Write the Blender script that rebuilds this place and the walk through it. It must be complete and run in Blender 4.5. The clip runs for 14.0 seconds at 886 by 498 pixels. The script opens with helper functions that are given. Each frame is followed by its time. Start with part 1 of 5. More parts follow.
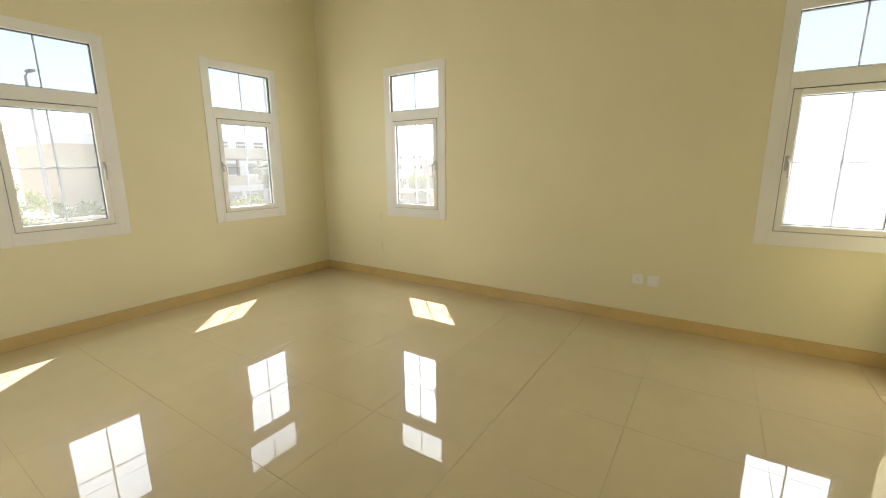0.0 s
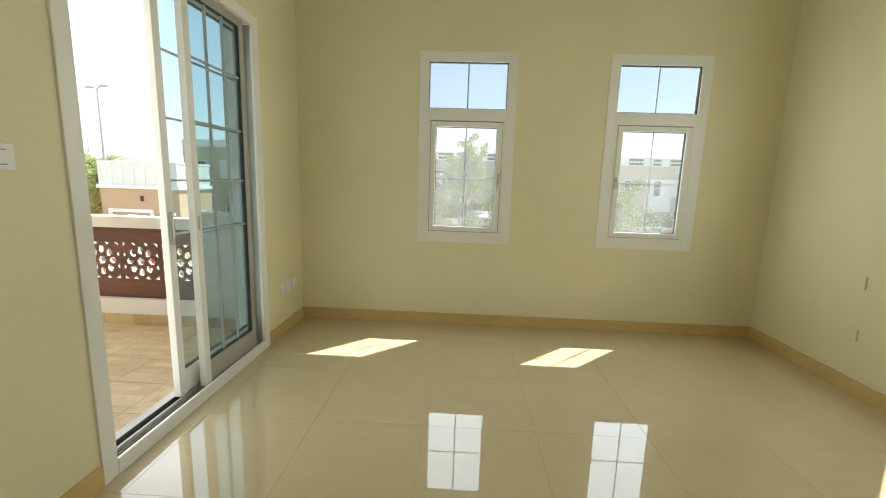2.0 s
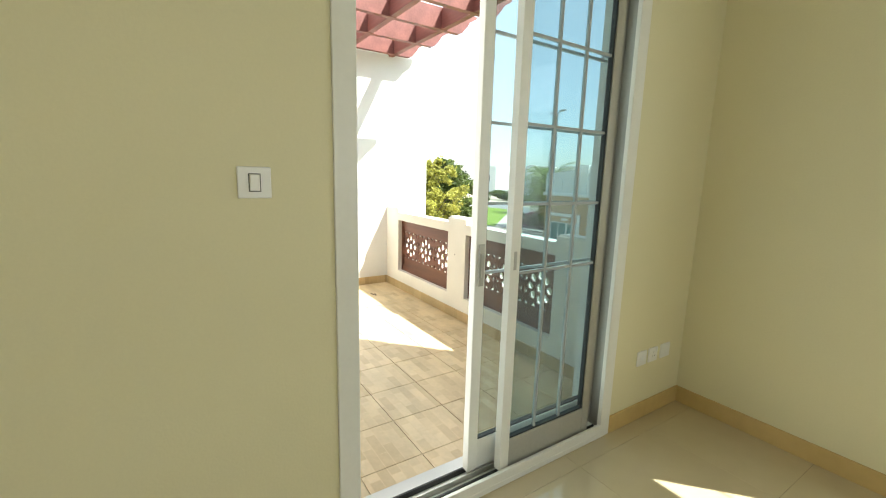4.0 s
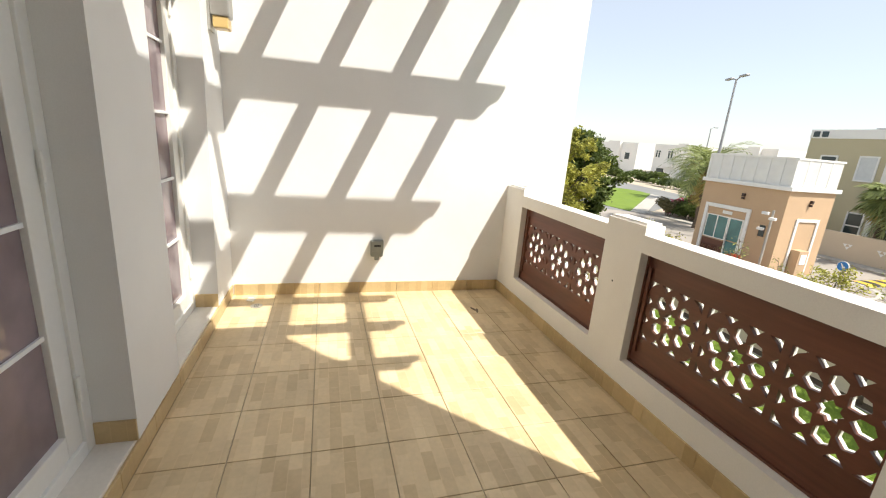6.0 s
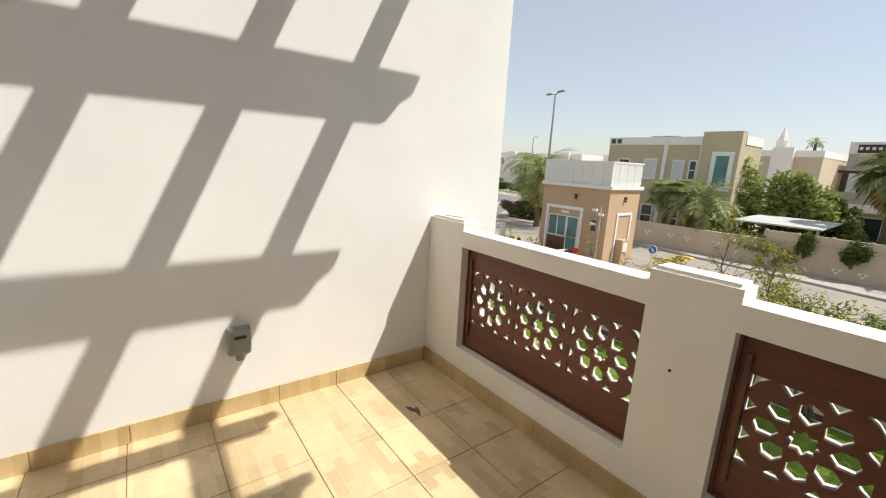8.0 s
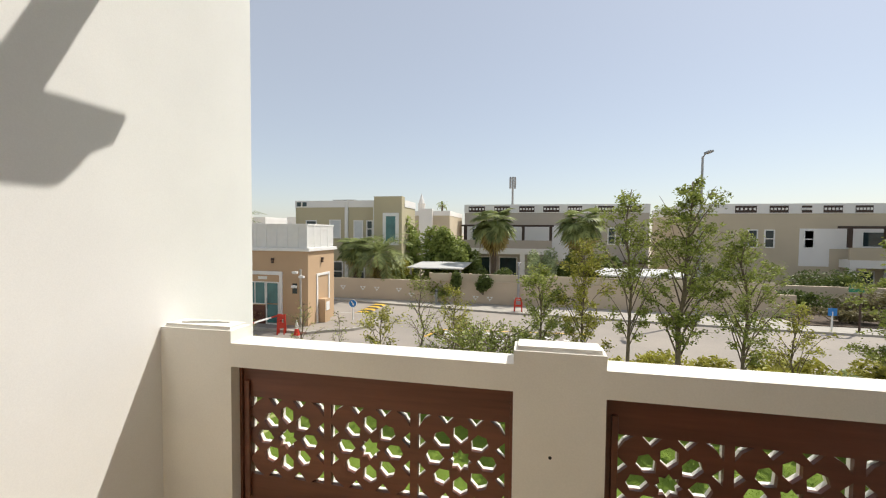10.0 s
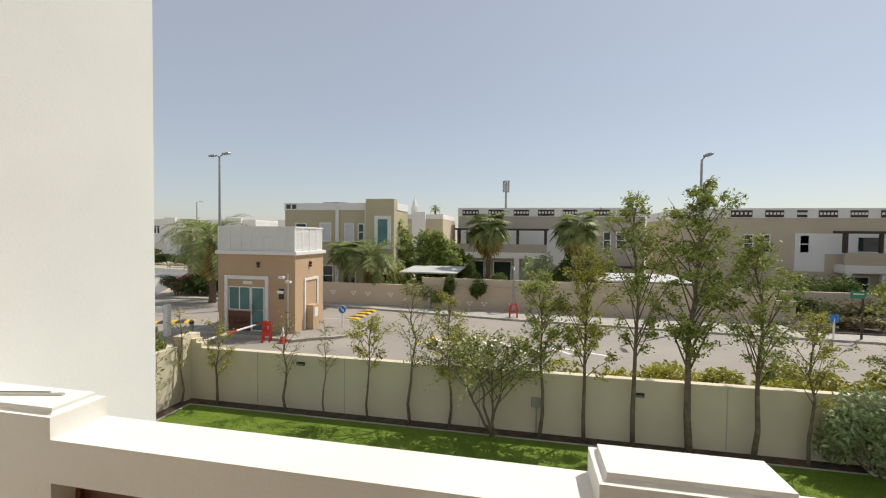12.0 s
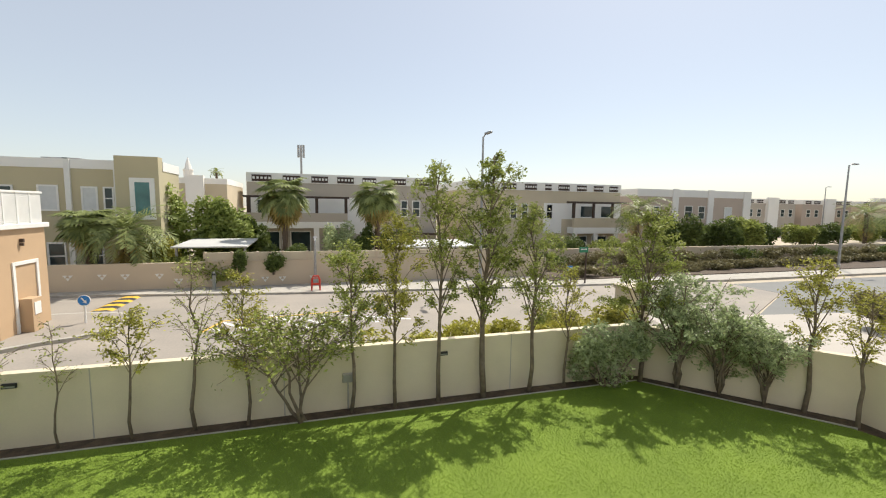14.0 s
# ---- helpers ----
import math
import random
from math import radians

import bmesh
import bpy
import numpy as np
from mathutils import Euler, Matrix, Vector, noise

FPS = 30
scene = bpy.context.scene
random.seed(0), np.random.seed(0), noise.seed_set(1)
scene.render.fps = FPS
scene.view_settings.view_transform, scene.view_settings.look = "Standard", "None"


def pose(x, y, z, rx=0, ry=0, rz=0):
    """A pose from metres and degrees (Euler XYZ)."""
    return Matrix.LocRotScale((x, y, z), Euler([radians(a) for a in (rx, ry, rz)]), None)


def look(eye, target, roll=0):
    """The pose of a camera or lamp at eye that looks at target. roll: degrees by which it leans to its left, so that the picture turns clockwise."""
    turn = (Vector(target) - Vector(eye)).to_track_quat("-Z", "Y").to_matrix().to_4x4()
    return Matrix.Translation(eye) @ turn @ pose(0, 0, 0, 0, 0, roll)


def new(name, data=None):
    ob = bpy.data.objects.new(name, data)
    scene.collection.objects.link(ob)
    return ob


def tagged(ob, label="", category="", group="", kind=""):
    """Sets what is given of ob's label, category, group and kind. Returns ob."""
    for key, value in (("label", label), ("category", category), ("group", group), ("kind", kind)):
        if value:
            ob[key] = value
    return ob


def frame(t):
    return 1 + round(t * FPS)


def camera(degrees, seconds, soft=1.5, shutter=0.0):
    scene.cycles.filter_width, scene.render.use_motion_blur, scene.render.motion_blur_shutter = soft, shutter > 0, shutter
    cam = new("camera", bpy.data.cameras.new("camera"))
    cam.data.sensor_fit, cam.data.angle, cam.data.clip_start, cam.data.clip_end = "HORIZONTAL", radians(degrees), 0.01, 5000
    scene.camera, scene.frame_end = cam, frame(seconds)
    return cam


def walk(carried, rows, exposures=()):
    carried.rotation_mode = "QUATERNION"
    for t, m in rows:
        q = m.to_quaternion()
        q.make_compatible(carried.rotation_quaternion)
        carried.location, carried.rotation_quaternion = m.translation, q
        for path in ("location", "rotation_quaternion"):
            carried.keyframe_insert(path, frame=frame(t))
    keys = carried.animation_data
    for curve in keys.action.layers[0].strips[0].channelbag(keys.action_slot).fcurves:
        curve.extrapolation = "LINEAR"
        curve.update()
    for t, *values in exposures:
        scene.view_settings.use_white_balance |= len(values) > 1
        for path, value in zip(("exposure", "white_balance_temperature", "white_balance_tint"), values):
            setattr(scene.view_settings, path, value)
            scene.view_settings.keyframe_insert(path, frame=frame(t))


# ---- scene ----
cam = camera(94.0, 14.0, soft=1.15)
PATH = [
    (0, (0.388, -4.312, 1.34), (2.025, -3.233, 0.944), -0.4),
    (0.3, (0.537, -4.258, 1.371), (2.335, -3.479, 0.971), 0.8),
    (0.5, (0.648, -4.208, 1.343), (2.443, -3.407, 0.976), 1.3),
    (1, (0.982, -4.098, 1.329), (2.408, -2.748, 0.951), 0.4),
    (1.5, (1.252, -3.941, 1.339), (1.932, -2.098, 0.964), 1.1),
    (2, (1.472, -3.705, 1.323), (1.386, -1.735, 0.993), 1.8),
    (2.5, (1.706, -3.517, 1.388), (0.924, -1.709, 1.045), 2.0),
    (3, (1.713, -3.286, 1.367), (0.492, -1.736, 1.041), 1.5),
    (3.5, (1.536, -2.952, 1.373), (0.057, -1.64, 1.067), 1.4),
    (4, (1.245, -2.623, 1.383), (-0.407, -1.551, 1.035), 1.5),
    (4.2, (1.117, -2.528, 1.376), (-0.585, -1.546, 1.004), 1.6),
    (6.3, (-0.32, -1.914, 1.302), (-2.175, -1.369, 0.791), 4.7),
    (6.5, (-0.415, -1.908, 1.285), (-2.267, -1.354, 0.773), 4.7),
    (7, (-0.848, -1.833, 1.3), (-2.67, -1.179, 0.8), 4.3),
    (7.5, (-1.157, -1.834, 1.312), (-2.9, -0.977, 0.838), 3.7),
    (8, (-1.478, -1.857, 1.327), (-3.043, -0.682, 0.912), 3.1),
    (8.5, (-1.78, -1.803, 1.313), (-3.058, -0.301, 0.981), 2.6),
    (9, (-2.016, -1.795, 1.351), (-2.915, -0.023, 1.126), 1.4),
    (9.2, (-2.085, -1.832, 1.37), (-2.824, 0.018, 1.192), 0.7),
    (11.3, (-2.206, -1.336, 1.38), (-2.524, 0.638, 1.355), 0.4),
    (11.5, (-2.227, -1.254, 1.379), (-2.564, 0.717, 1.345), 0.5),
    (12, (-2.344, -1.016, 1.375), (-2.729, 0.946, 1.314), 0.7),
    (12.5, (-2.4, -0.834, 1.355), (-2.846, 1.112, 1.229), 0.7),
    (13, (-2.414, -0.592, 1.344), (-2.908, 1.335, 1.139), 0.5),
    (13.5, (-2.431, -0.44, 1.347), (-2.594, 1.54, 1.12), 0.9),
    (14, (-2.508, -0.345, 1.35), (-1.948, 1.565, 1.151), 0.8),
]
EXPOSURES = [(0.0, 1.9, 6550, 12), (1.0, 1.74, 6850, 13), (1.45, 1.68, 6200, 6), (2.0, 1.58, 6450, 5), (3.0, 1.6, 6250, 2), (4.2, 1.7, 6250, 2), (4.8, 1.3, 6450, 5), (5.4, 0.8, 6500, 7), (6.3, 0.58, 6550, 10), (7.5, 0.2, 6550, 10), (9.2, 0.13, 6550, 10), (11.3, -0.14, 6550, 10), (12.5, -0.22, 6550, 10), (13.2, -0.02, 6600, 9), (14.0, 0.2, 6700, 9)]
walk(cam, [(t, look(eye, target, roll)) for t, eye, target, roll in PATH], EXPOSURES)

# ---- world and sun ----
SUN_WAY = Vector((-0.525, -0.487, -1.0)).normalized()      # the way the sunlight travels
sun_high = math.asin(-SUN_WAY.z)
sun_turn = math.atan2(-SUN_WAY.x, -SUN_WAY.y)

world = bpy.data.worlds.new("sky")
scene.world = world
world.use_nodes = True
wn, wl = world.node_tree.nodes, world.node_tree.links
sky = wn.new("ShaderNodeTexSky")
sky.sky_type = "NISHITA"
sky.sun_disc = False
sky.sun_elevation = sun_high
sky.sun_rotation = sun_turn
sky.air_density, sky.dust_density, sky.ozone_density = 1.0, 0.8, 1.0
wn["Background"].inputs["Strength"].default_value = 0.127
haze = wn.new("ShaderNodeMix")                     # desert haze: the whole sky paled evenly
haze.data_type = "RGBA"
haze.inputs["Factor"].default_value = 0.45
haze.inputs["B"].default_value = (5.8, 5.85, 5.85, 1)
wl.new(sky.outputs["Color"], haze.inputs["A"])
wl.new(haze.outputs["Result"], wn["Background"].inputs["Color"])

sun_data = bpy.data.lights.new("sun", "SUN")
sun_data.energy = 4.9
sun_data.angle = radians(0.53)
sun_data.color = (1.0, 0.95, 0.87)
sun = new("sun", sun_data)
sun.matrix_world = look((20, 17.4, 40), Vector((20, 17.4, 40)) + SUN_WAY)


# daylight of the sky through the room's openings: one lamp filling each, just outside the glass
def opening_lamp(x, y, z, wide, high, way, watts):
    data = bpy.data.lights.new("daylight", "AREA")
    data.shape, data.size, data.size_y = "RECTANGLE", wide, high
    data.energy, data.color = watts, (1.0, 0.985, 0.95)
    ob = new("daylight", data)
    ob.matrix_world = look((x, y, z), Vector((x, y, z)) + Vector(way))
    return ob


for x in (1.483, 3.078):
    opening_lamp(x, 0.09, 1.58, 0.74, 1.54, (0, -1, 0), 5.0)
for y in (-1.49, -4.976):
    opening_lamp(4.204, y, 1.58, 0.74, 1.54, (-1, 0, 0), 8.5)
opening_lamp(-0.20, -1.46, 1.18, 1.35, 2.2, (1, 0, 0), 5.0)


# ---- materials ----
def material(name, colour, rough=0.6, metal=0.0, vary=0.08, scale=3.0, fine=60.0, bump=0.15, tint=None, piece=0.0, coat=0.0, spec=0.5, island=0.0):
    """A surface with broad stains, fine grain and relief. piece: how far the pieces differ in tone."""
    m = bpy.data.materials.new(name)
    m.use_nodes = True
    n, l = m.node_tree.nodes, m.node_tree.links
    b = n["Principled BSDF"]
    b.inputs["Metallic"].default_value = metal
    b.inputs["Coat Weight"].default_value, b.inputs["Coat Roughness"].default_value = coat, 0.01
    b.inputs["Specular IOR Level"].default_value = spec
    where = n.new("ShaderNodeTexCoord")
    broad = n.new("ShaderNodeTexNoise")
    broad.inputs["Scale"].default_value, broad.inputs["Detail"].default_value = scale, 5
    grain = n.new("ShaderNodeTexNoise")
    grain.inputs["Scale"].default_value, grain.inputs["Detail"].default_value = fine, 4
    geo = n.new("ShaderNodeNewGeometry")
    for t in (broad, grain):
        l.new(geo.outputs["Position"], t.inputs["Vector"])
    add = n.new("ShaderNodeMath")
    add.operation = "ADD"
    l.new(broad.outputs["Fac"], add.inputs[0])
    half = n.new("ShaderNodeMath")
    half.operation = "MULTIPLY_ADD"
    half.inputs[1].default_value, half.inputs[2].default_value = 0.5, -0.25
    l.new(grain.outputs["Fac"], half.inputs[0])
    l.new(half.outputs[0], add.inputs[1])
    last = add
    if piece or island:
        info = n.new("ShaderNodeObjectInfo") if piece else geo
        more = n.new("ShaderNodeMath")
        more.operation = "MULTIPLY_ADD"
        more.inputs[1].default_value = piece or island
        l.new(info.outputs["Random" if piece else "Random Per Island"], more.inputs[0])
        l.new(add.outputs[0], more.inputs[2])
        last = more
    ramp = n.new("ShaderNodeValToRGB")
    c = Vector(colour)
    d = Vector(tint) if tint else c * (1 - 2 * vary)
    ramp.color_ramp.elements[0].position, ramp.color_ramp.elements[1].position = 0.25, 0.75 + (piece or island)
    ramp.color_ramp.elements[0].color = (*d, 1)
    ramp.color_ramp.elements[1].color = (*[min(0.95, v) for v in (c * (1 + vary))], 1)
    l.new(last.outputs[0], ramp.inputs["Fac"])
    l.new(ramp.outputs["Color"], b.inputs["Base Color"])
    rr = n.new("ShaderNodeMapRange")
    rr.inputs["To Min"].default_value, rr.inputs["To Max"].default_value = max(0.02, rough * 0.85), min(1, rough * 1.15)
    l.new(broad.outputs["Fac"], rr.inputs["Value"])
    l.new(rr.outputs[0], b.inputs["Roughness"])
    if bump:
        bp = n.new("ShaderNodeBump")
        bp.inputs["Strength"].default_value, bp.inputs["Distance"].default_value = bump, 0.004
        l.new(grain.outputs["Fac"], bp.inputs["Height"])
        l.new(bp.outputs["Normal"], b.inputs["Normal"])
    return m


def glass_material(name, tint, dust=0.04):
    """Clear pane: seen through, mirror gloss by Fresnel, a little dust."""
    m = bpy.data.materials.new(name)
    m.use_nodes = True
    n, l = m.node_tree.nodes, m.node_tree.links
    n.remove(n["Principled BSDF"])
    clear = n.new("ShaderNodeBsdfTransparent")
    clear.inputs["Color"].default_value = (*tint, 1)
    gloss = n.new("ShaderNodeBsdfGlossy")
    gloss.inputs["Roughness"].default_value = 0.01
    fres = n.new("ShaderNodeFresnel")
    fres.inputs["IOR"].default_value = 1.35
    mix = n.new("ShaderNodeMixShader")
    l.new(fres.outputs[0], mix.inputs[0])
    l.new(clear.outputs[0], mix.inputs[1])
    l.new(gloss.outputs[0], mix.inputs[2])
    film = n.new("ShaderNodeBsdfTranslucent")
    film.inputs["Color"].default_value = (0.8, 0.8, 0.8, 1)
    tex = n.new("ShaderNodeTexNoise")
    tex.inputs["Scale"].default_value, tex.inputs["Detail"].default_value = 4, 6
    geo = n.new("ShaderNodeNewGeometry")
    l.new(geo.outputs["Position"], tex.inputs["Vector"])
    amount = n.new("ShaderNodeMapRange")
    amount.inputs["To Min"].default_value, amount.inputs["To Max"].default_value = dust * 0.5, dust * 1.5
    l.new(tex.outputs["Fac"], amount.inputs["Value"])
    mix2 = n.new("ShaderNodeMixShader")
    l.new(amount.outputs[0], mix2.inputs[0])
    l.new(mix.outputs[0], mix2.inputs[1])
    l.new(film.outputs[0], mix2.inputs[2])
    l.new(mix2.outputs[0], n["Material Output"].inputs["Surface"])
    return m


def tile_material(name, colour=(0.62, 0.475, 0.275), rough=0.35):
    """Beige terrace tile printed with short planks in light and dark rows."""
    m = material(name, colour, rough=rough, vary=0.10, scale=5, fine=45, bump=0.1, piece=0.25)
    n, l = m.node_tree.nodes, m.node_tree.links
    b = n["Principled BSDF"]
    ramp = [k for k in n if k.bl_idname == "ShaderNodeValToRGB"][0]
    geo = [k for k in n if k.bl_idname == "ShaderNodeNewGeometry"][0]
    brick = n.new("ShaderNodeTexBrick")
    brick.inputs["Color1"].default_value = (0.74, 0.70, 0.62, 1)
    brick.inputs["Color2"].default_value = (1.35, 1.45, 1.6, 1)
    brick.inputs["Mortar"].default_value = (1.15, 1.18, 1.2, 1)
    brick.inputs["Scale"].default_value = 1.0
    brick.inputs["Mortar Size"].default_value = 0.002
    brick.inputs["Brick Width"].default_value, brick.inputs["Row Height"].default_value = 0.166, 0.0555
    brick.offset = 0.37
    move = n.new("ShaderNodeMapping")
    move.inputs["Location"].default_value = (0.012, 0.02, 0)
    l.new(geo.outputs["Position"], move.inputs["Vector"])
    l.new(move.outputs[0], brick.inputs["Vector"])
    mul = n.new("ShaderNodeMix")
    mul.data_type, mul.blend_type = "RGBA", "MULTIPLY"
    mul.inputs["Factor"].default_value = 0.42
    l.new(ramp.outputs["Color"], mul.inputs["A"])
    l.new(brick.outputs["Color"], mul.inputs["B"])
    l.new(mul.outputs["Result"], b.inputs["Base Color"])
    return m


def wood_material(name, dark, light, rough=0.45):
    """Stained board with long grain along x."""
    m = material(name, light, rough=rough, tint=dark, scale=4, fine=30, bump=0.25)
    n, l = m.node_tree.nodes, m.node_tree.links
    geo = [k for k in n if k.bl_idname == "ShaderNodeNewGeometry"][0]
    move = n.new("ShaderNodeMapping")
    move.inputs["Scale"].default_value = (0.15, 2.0, 2.0)
    l.new(geo.outputs["Position"], move.inputs["Vector"])
    for k in n:
        if k.bl_idname == "ShaderNodeTexNoise":
            l.new(move.outputs[0], k.inputs["Vector"])
    return m


M = {}
M["wall_in"] = material("cream_wall_paint", (0.745, 0.69, 0.46), rough=0.55, vary=0.02, scale=1.2, fine=120, bump=0.12)
M["ceiling"] = material("white_ceiling_paint", (0.80, 0.79, 0.74), rough=0.8, vary=0.02)
M["white_out"] = material("white_render", (0.775, 0.77, 0.745), rough=0.85, vary=0.04, scale=1.6, fine=220, bump=0.06)
M["parapet"] = material("cream_render", (0.80, 0.775, 0.71), rough=0.8, vary=0.04, scale=2.5, fine=160, bump=0.12)
M["floor_tile"] = material("polished_cream_tile", (0.54, 0.45, 0.285), rough=0.012, vary=0.03, scale=1.5, fine=9, bump=0.0, piece=0.06, spec=0.5, coat=1.0)
M["floor_tile"].node_tree.nodes["Principled BSDF"].inputs["Coat IOR"].default_value = 1.6
M["joint"] = material("tile_joint", (0.43, 0.36, 0.235), rough=0.8)
M["skirting"] = material("beige_skirting_tile", (0.60, 0.43, 0.18), rough=0.25, vary=0.06, fine=20, bump=0.05, piece=0.1)
M["upvc"] = material("white_window_frame", (0.80, 0.79, 0.74), rough=0.35, vary=0.02, bump=0.03)
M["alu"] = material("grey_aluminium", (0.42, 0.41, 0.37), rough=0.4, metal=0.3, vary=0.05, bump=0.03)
M["gasket"] = material("black_gasket", (0.02, 0.02, 0.02), rough=0.7)
M["bar"] = material("pale_glazing_bar", (0.80, 0.81, 0.80), rough=0.4, vary=0.02, bump=0)
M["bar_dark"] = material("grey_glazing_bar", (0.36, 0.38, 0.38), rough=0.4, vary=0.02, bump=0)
M["glass"] = glass_material("window_glass", (0.47, 0.52, 0.555), 0.07)
M["glass_upper"] = glass_material("upper_window_glass", (0.36, 0.395, 0.415), 0.02)
M["glass_door"] = glass_material("tinted_door_glass", (0.50, 0.605, 0.615), 0.015)
M["plastic"] = material("white_plastic", (0.80, 0.79, 0.76), rough=0.3, vary=0.01, bump=0)
M["grey_plastic"] = material("grey_plastic", (0.25, 0.26, 0.23), rough=0.5, vary=0.05)
M["metal"] = material("brushed_metal", (0.50, 0.49, 0.46), rough=0.35, metal=0.8, vary=0.05)
M["terrace_tile"] = tile_material("beige_terrace_tile")
M["terrace_skirt"] = tile_material("wood_look_skirting_tile", (0.54, 0.395, 0.20), 0.4)
M["marble"] = material("pale_threshold_stone", (0.74, 0.70, 0.62), rough=0.35, vary=0.05, scale=4)
M["brown"] = wood_material("brown_stained_board", (0.085, 0.028, 0.014), (0.16, 0.054, 0.028))
M["pergola"] = wood_material("reddish_brown_timber", (0.17, 0.055, 0.045), (0.25, 0.09, 0.075), 0.6)
M["garden_wall"] = material("sand_wall_paint", (0.66, 0.58, 0.43), rough=0.85, vary=0.05, scale=0.9, fine=70, bump=0.3)
M["sand_wall"] = material("tan_wall_paint", (0.56, 0.46, 0.34), rough=0.85, vary=0.05, scale=0.5, fine=40)
M["lawn"] = material("artificial_grass", (0.155, 0.22, 0.034), rough=0.85, vary=0.12, scale=0.9, fine=180, bump=1.0, tint=(0.12, 0.18, 0.024), spec=0.2)
M["seam"] = material("worn_pale_turf", (0.34, 0.36, 0.14), rough=0.9, vary=0.2, scale=6, fine=60, tint=(0.20, 0.26, 0.07))
M["soil"] = material("dark_soil", (0.10, 0.07, 0.045), rough=0.95, vary=0.3, scale=5, fine=60, bump=1.0)
M["kerb"] = material("concrete_kerb", (0.42, 0.39, 0.34), rough=0.9, vary=0.12, scale=3)
M["sand"] = material("desert_ground", (0.46, 0.39, 0.29), rough=0.95, vary=0.1, scale=0.1, fine=2)
M["asphalt"] = material("grey_asphalt", (0.20, 0.20, 0.19), rough=0.9, vary=0.08, scale=0.3, fine=30, bump=0.3)
M["paving"] = material("block_paving", (0.33, 0.29, 0.245), rough=0.9, vary=0.07, scale=0.35, fine=14, bump=0.5, tint=(0.25, 0.225, 0.195))
M["apron"] = material("pale_concrete_apron", (0.44, 0.40, 0.35), rough=0.9, vary=0.06, scale=0.5, fine=20, bump=0.4)
M["marking"] = material("white_road_paint", (0.70, 0.69, 0.64), rough=0.8, vary=0.1, scale=4)
M["yellow"] = material("yellow_road_paint", (0.70, 0.43, 0.04), rough=0.7, vary=0.1)
M["black"] = material("black_rubber", (0.035, 0.035, 0.035), rough=0.8)
M["guard"] = material("peach_render", (0.52, 0.36, 0.22), rough=0.85, vary=0.04, scale=0.8, fine=50)
M["white"] = material("white_paint", (0.78, 0.77, 0.73), rough=0.7, vary=0.03)
M["olive"] = material("olive_render", (0.50, 0.44, 0.29), rough=0.9, vary=0.04, scale=0.5)
M["steel_pale"] = material("pale_grey_sheet_roof", (0.55, 0.55, 0.53), rough=0.6, vary=0.05, scale=0.6)
M["taupe"] = material("taupe_render", (0.47, 0.415, 0.35), rough=0.9, vary=0.04, scale=0.5)
M["tan"] = material("tan_render", (0.56, 0.48, 0.35), rough=0.9, vary=0.04, scale=0.5)
M["rose"] = material("rose_beige_render", (0.50, 0.41, 0.34), rough=0.9, vary=0.04, scale=0.5)
M["far_white"] = material("far_white_render", (0.82, 0.80, 0.76), rough=0.9, vary=0.03, scale=0.3)
M["dark_pane"] = material("dark_window_pane", (0.03, 0.05, 0.055), rough=0.08, vary=0.2, scale=1, bump=0)
M["curtain_pane"] = material("glass_before_mauve_curtain", (0.27, 0.21, 0.22), rough=0.05, vary=0.15, scale=2.5, fine=8, bump=0)
M["blind"] = material("drawn_white_blind", (0.62, 0.63, 0.62), rough=0.5, vary=0.04)
M["teal_glass"] = material("teal_tinted_glass", (0.07, 0.20, 0.20), rough=0.06, vary=0.2, scale=1, bump=0)
M["dark_wood"] = material("dark_brown_timber", (0.06, 0.035, 0.025), rough=0.6)
M["steel"] = material("galvanised_steel", (0.36, 0.36, 0.36), rough=0.5, metal=0.6)
M["red"] = material("red_plastic", (0.55, 0.04, 0.02), rough=0.4)
M["blue"] = material("blue_sign_paint", (0.02, 0.20, 0.55), rough=0.4)
M["green_sign"] = material("green_sign_paint", (0.02, 0.20, 0.10), rough=0.4)
M["bark"] = material("grey_brown_bark", (0.20, 0.155, 0.11), rough=0.95, vary=0.2, scale=8, fine=50, bump=0.8)
M["palm_bark"] = material("palm_bark", (0.17, 0.12, 0.08), rough=0.95, vary=0.25, scale=9, fine=40, bump=1.0)


def leaf_material(name, a, b, gloss=0.5):
    """Leaves that differ one from another, with some light through them."""
    m = material(name, b, rough=gloss, tint=a, scale=1.5, fine=25, bump=0.0, island=0.6, spec=0.3)
    n, l = m.node_tree.nodes, m.node_tree.links
    p = n["Principled BSDF"]
    ramp = [k for k in n if k.bl_idname == "ShaderNodeValToRGB"][0]
    thin = n.new("ShaderNodeBsdfTranslucent")
    l.new(ramp.outputs["Color"], thin.inputs["Color"])
    mix = n.new("ShaderNodeMixShader")
    mix.inputs[0].default_value = 0.32
    l.new(p.outputs[0], mix.inputs[1])
    l.new(thin.outputs[0], mix.inputs[2])
    l.new(mix.outputs[0], n["Material Output"].inputs["Surface"])
    return m


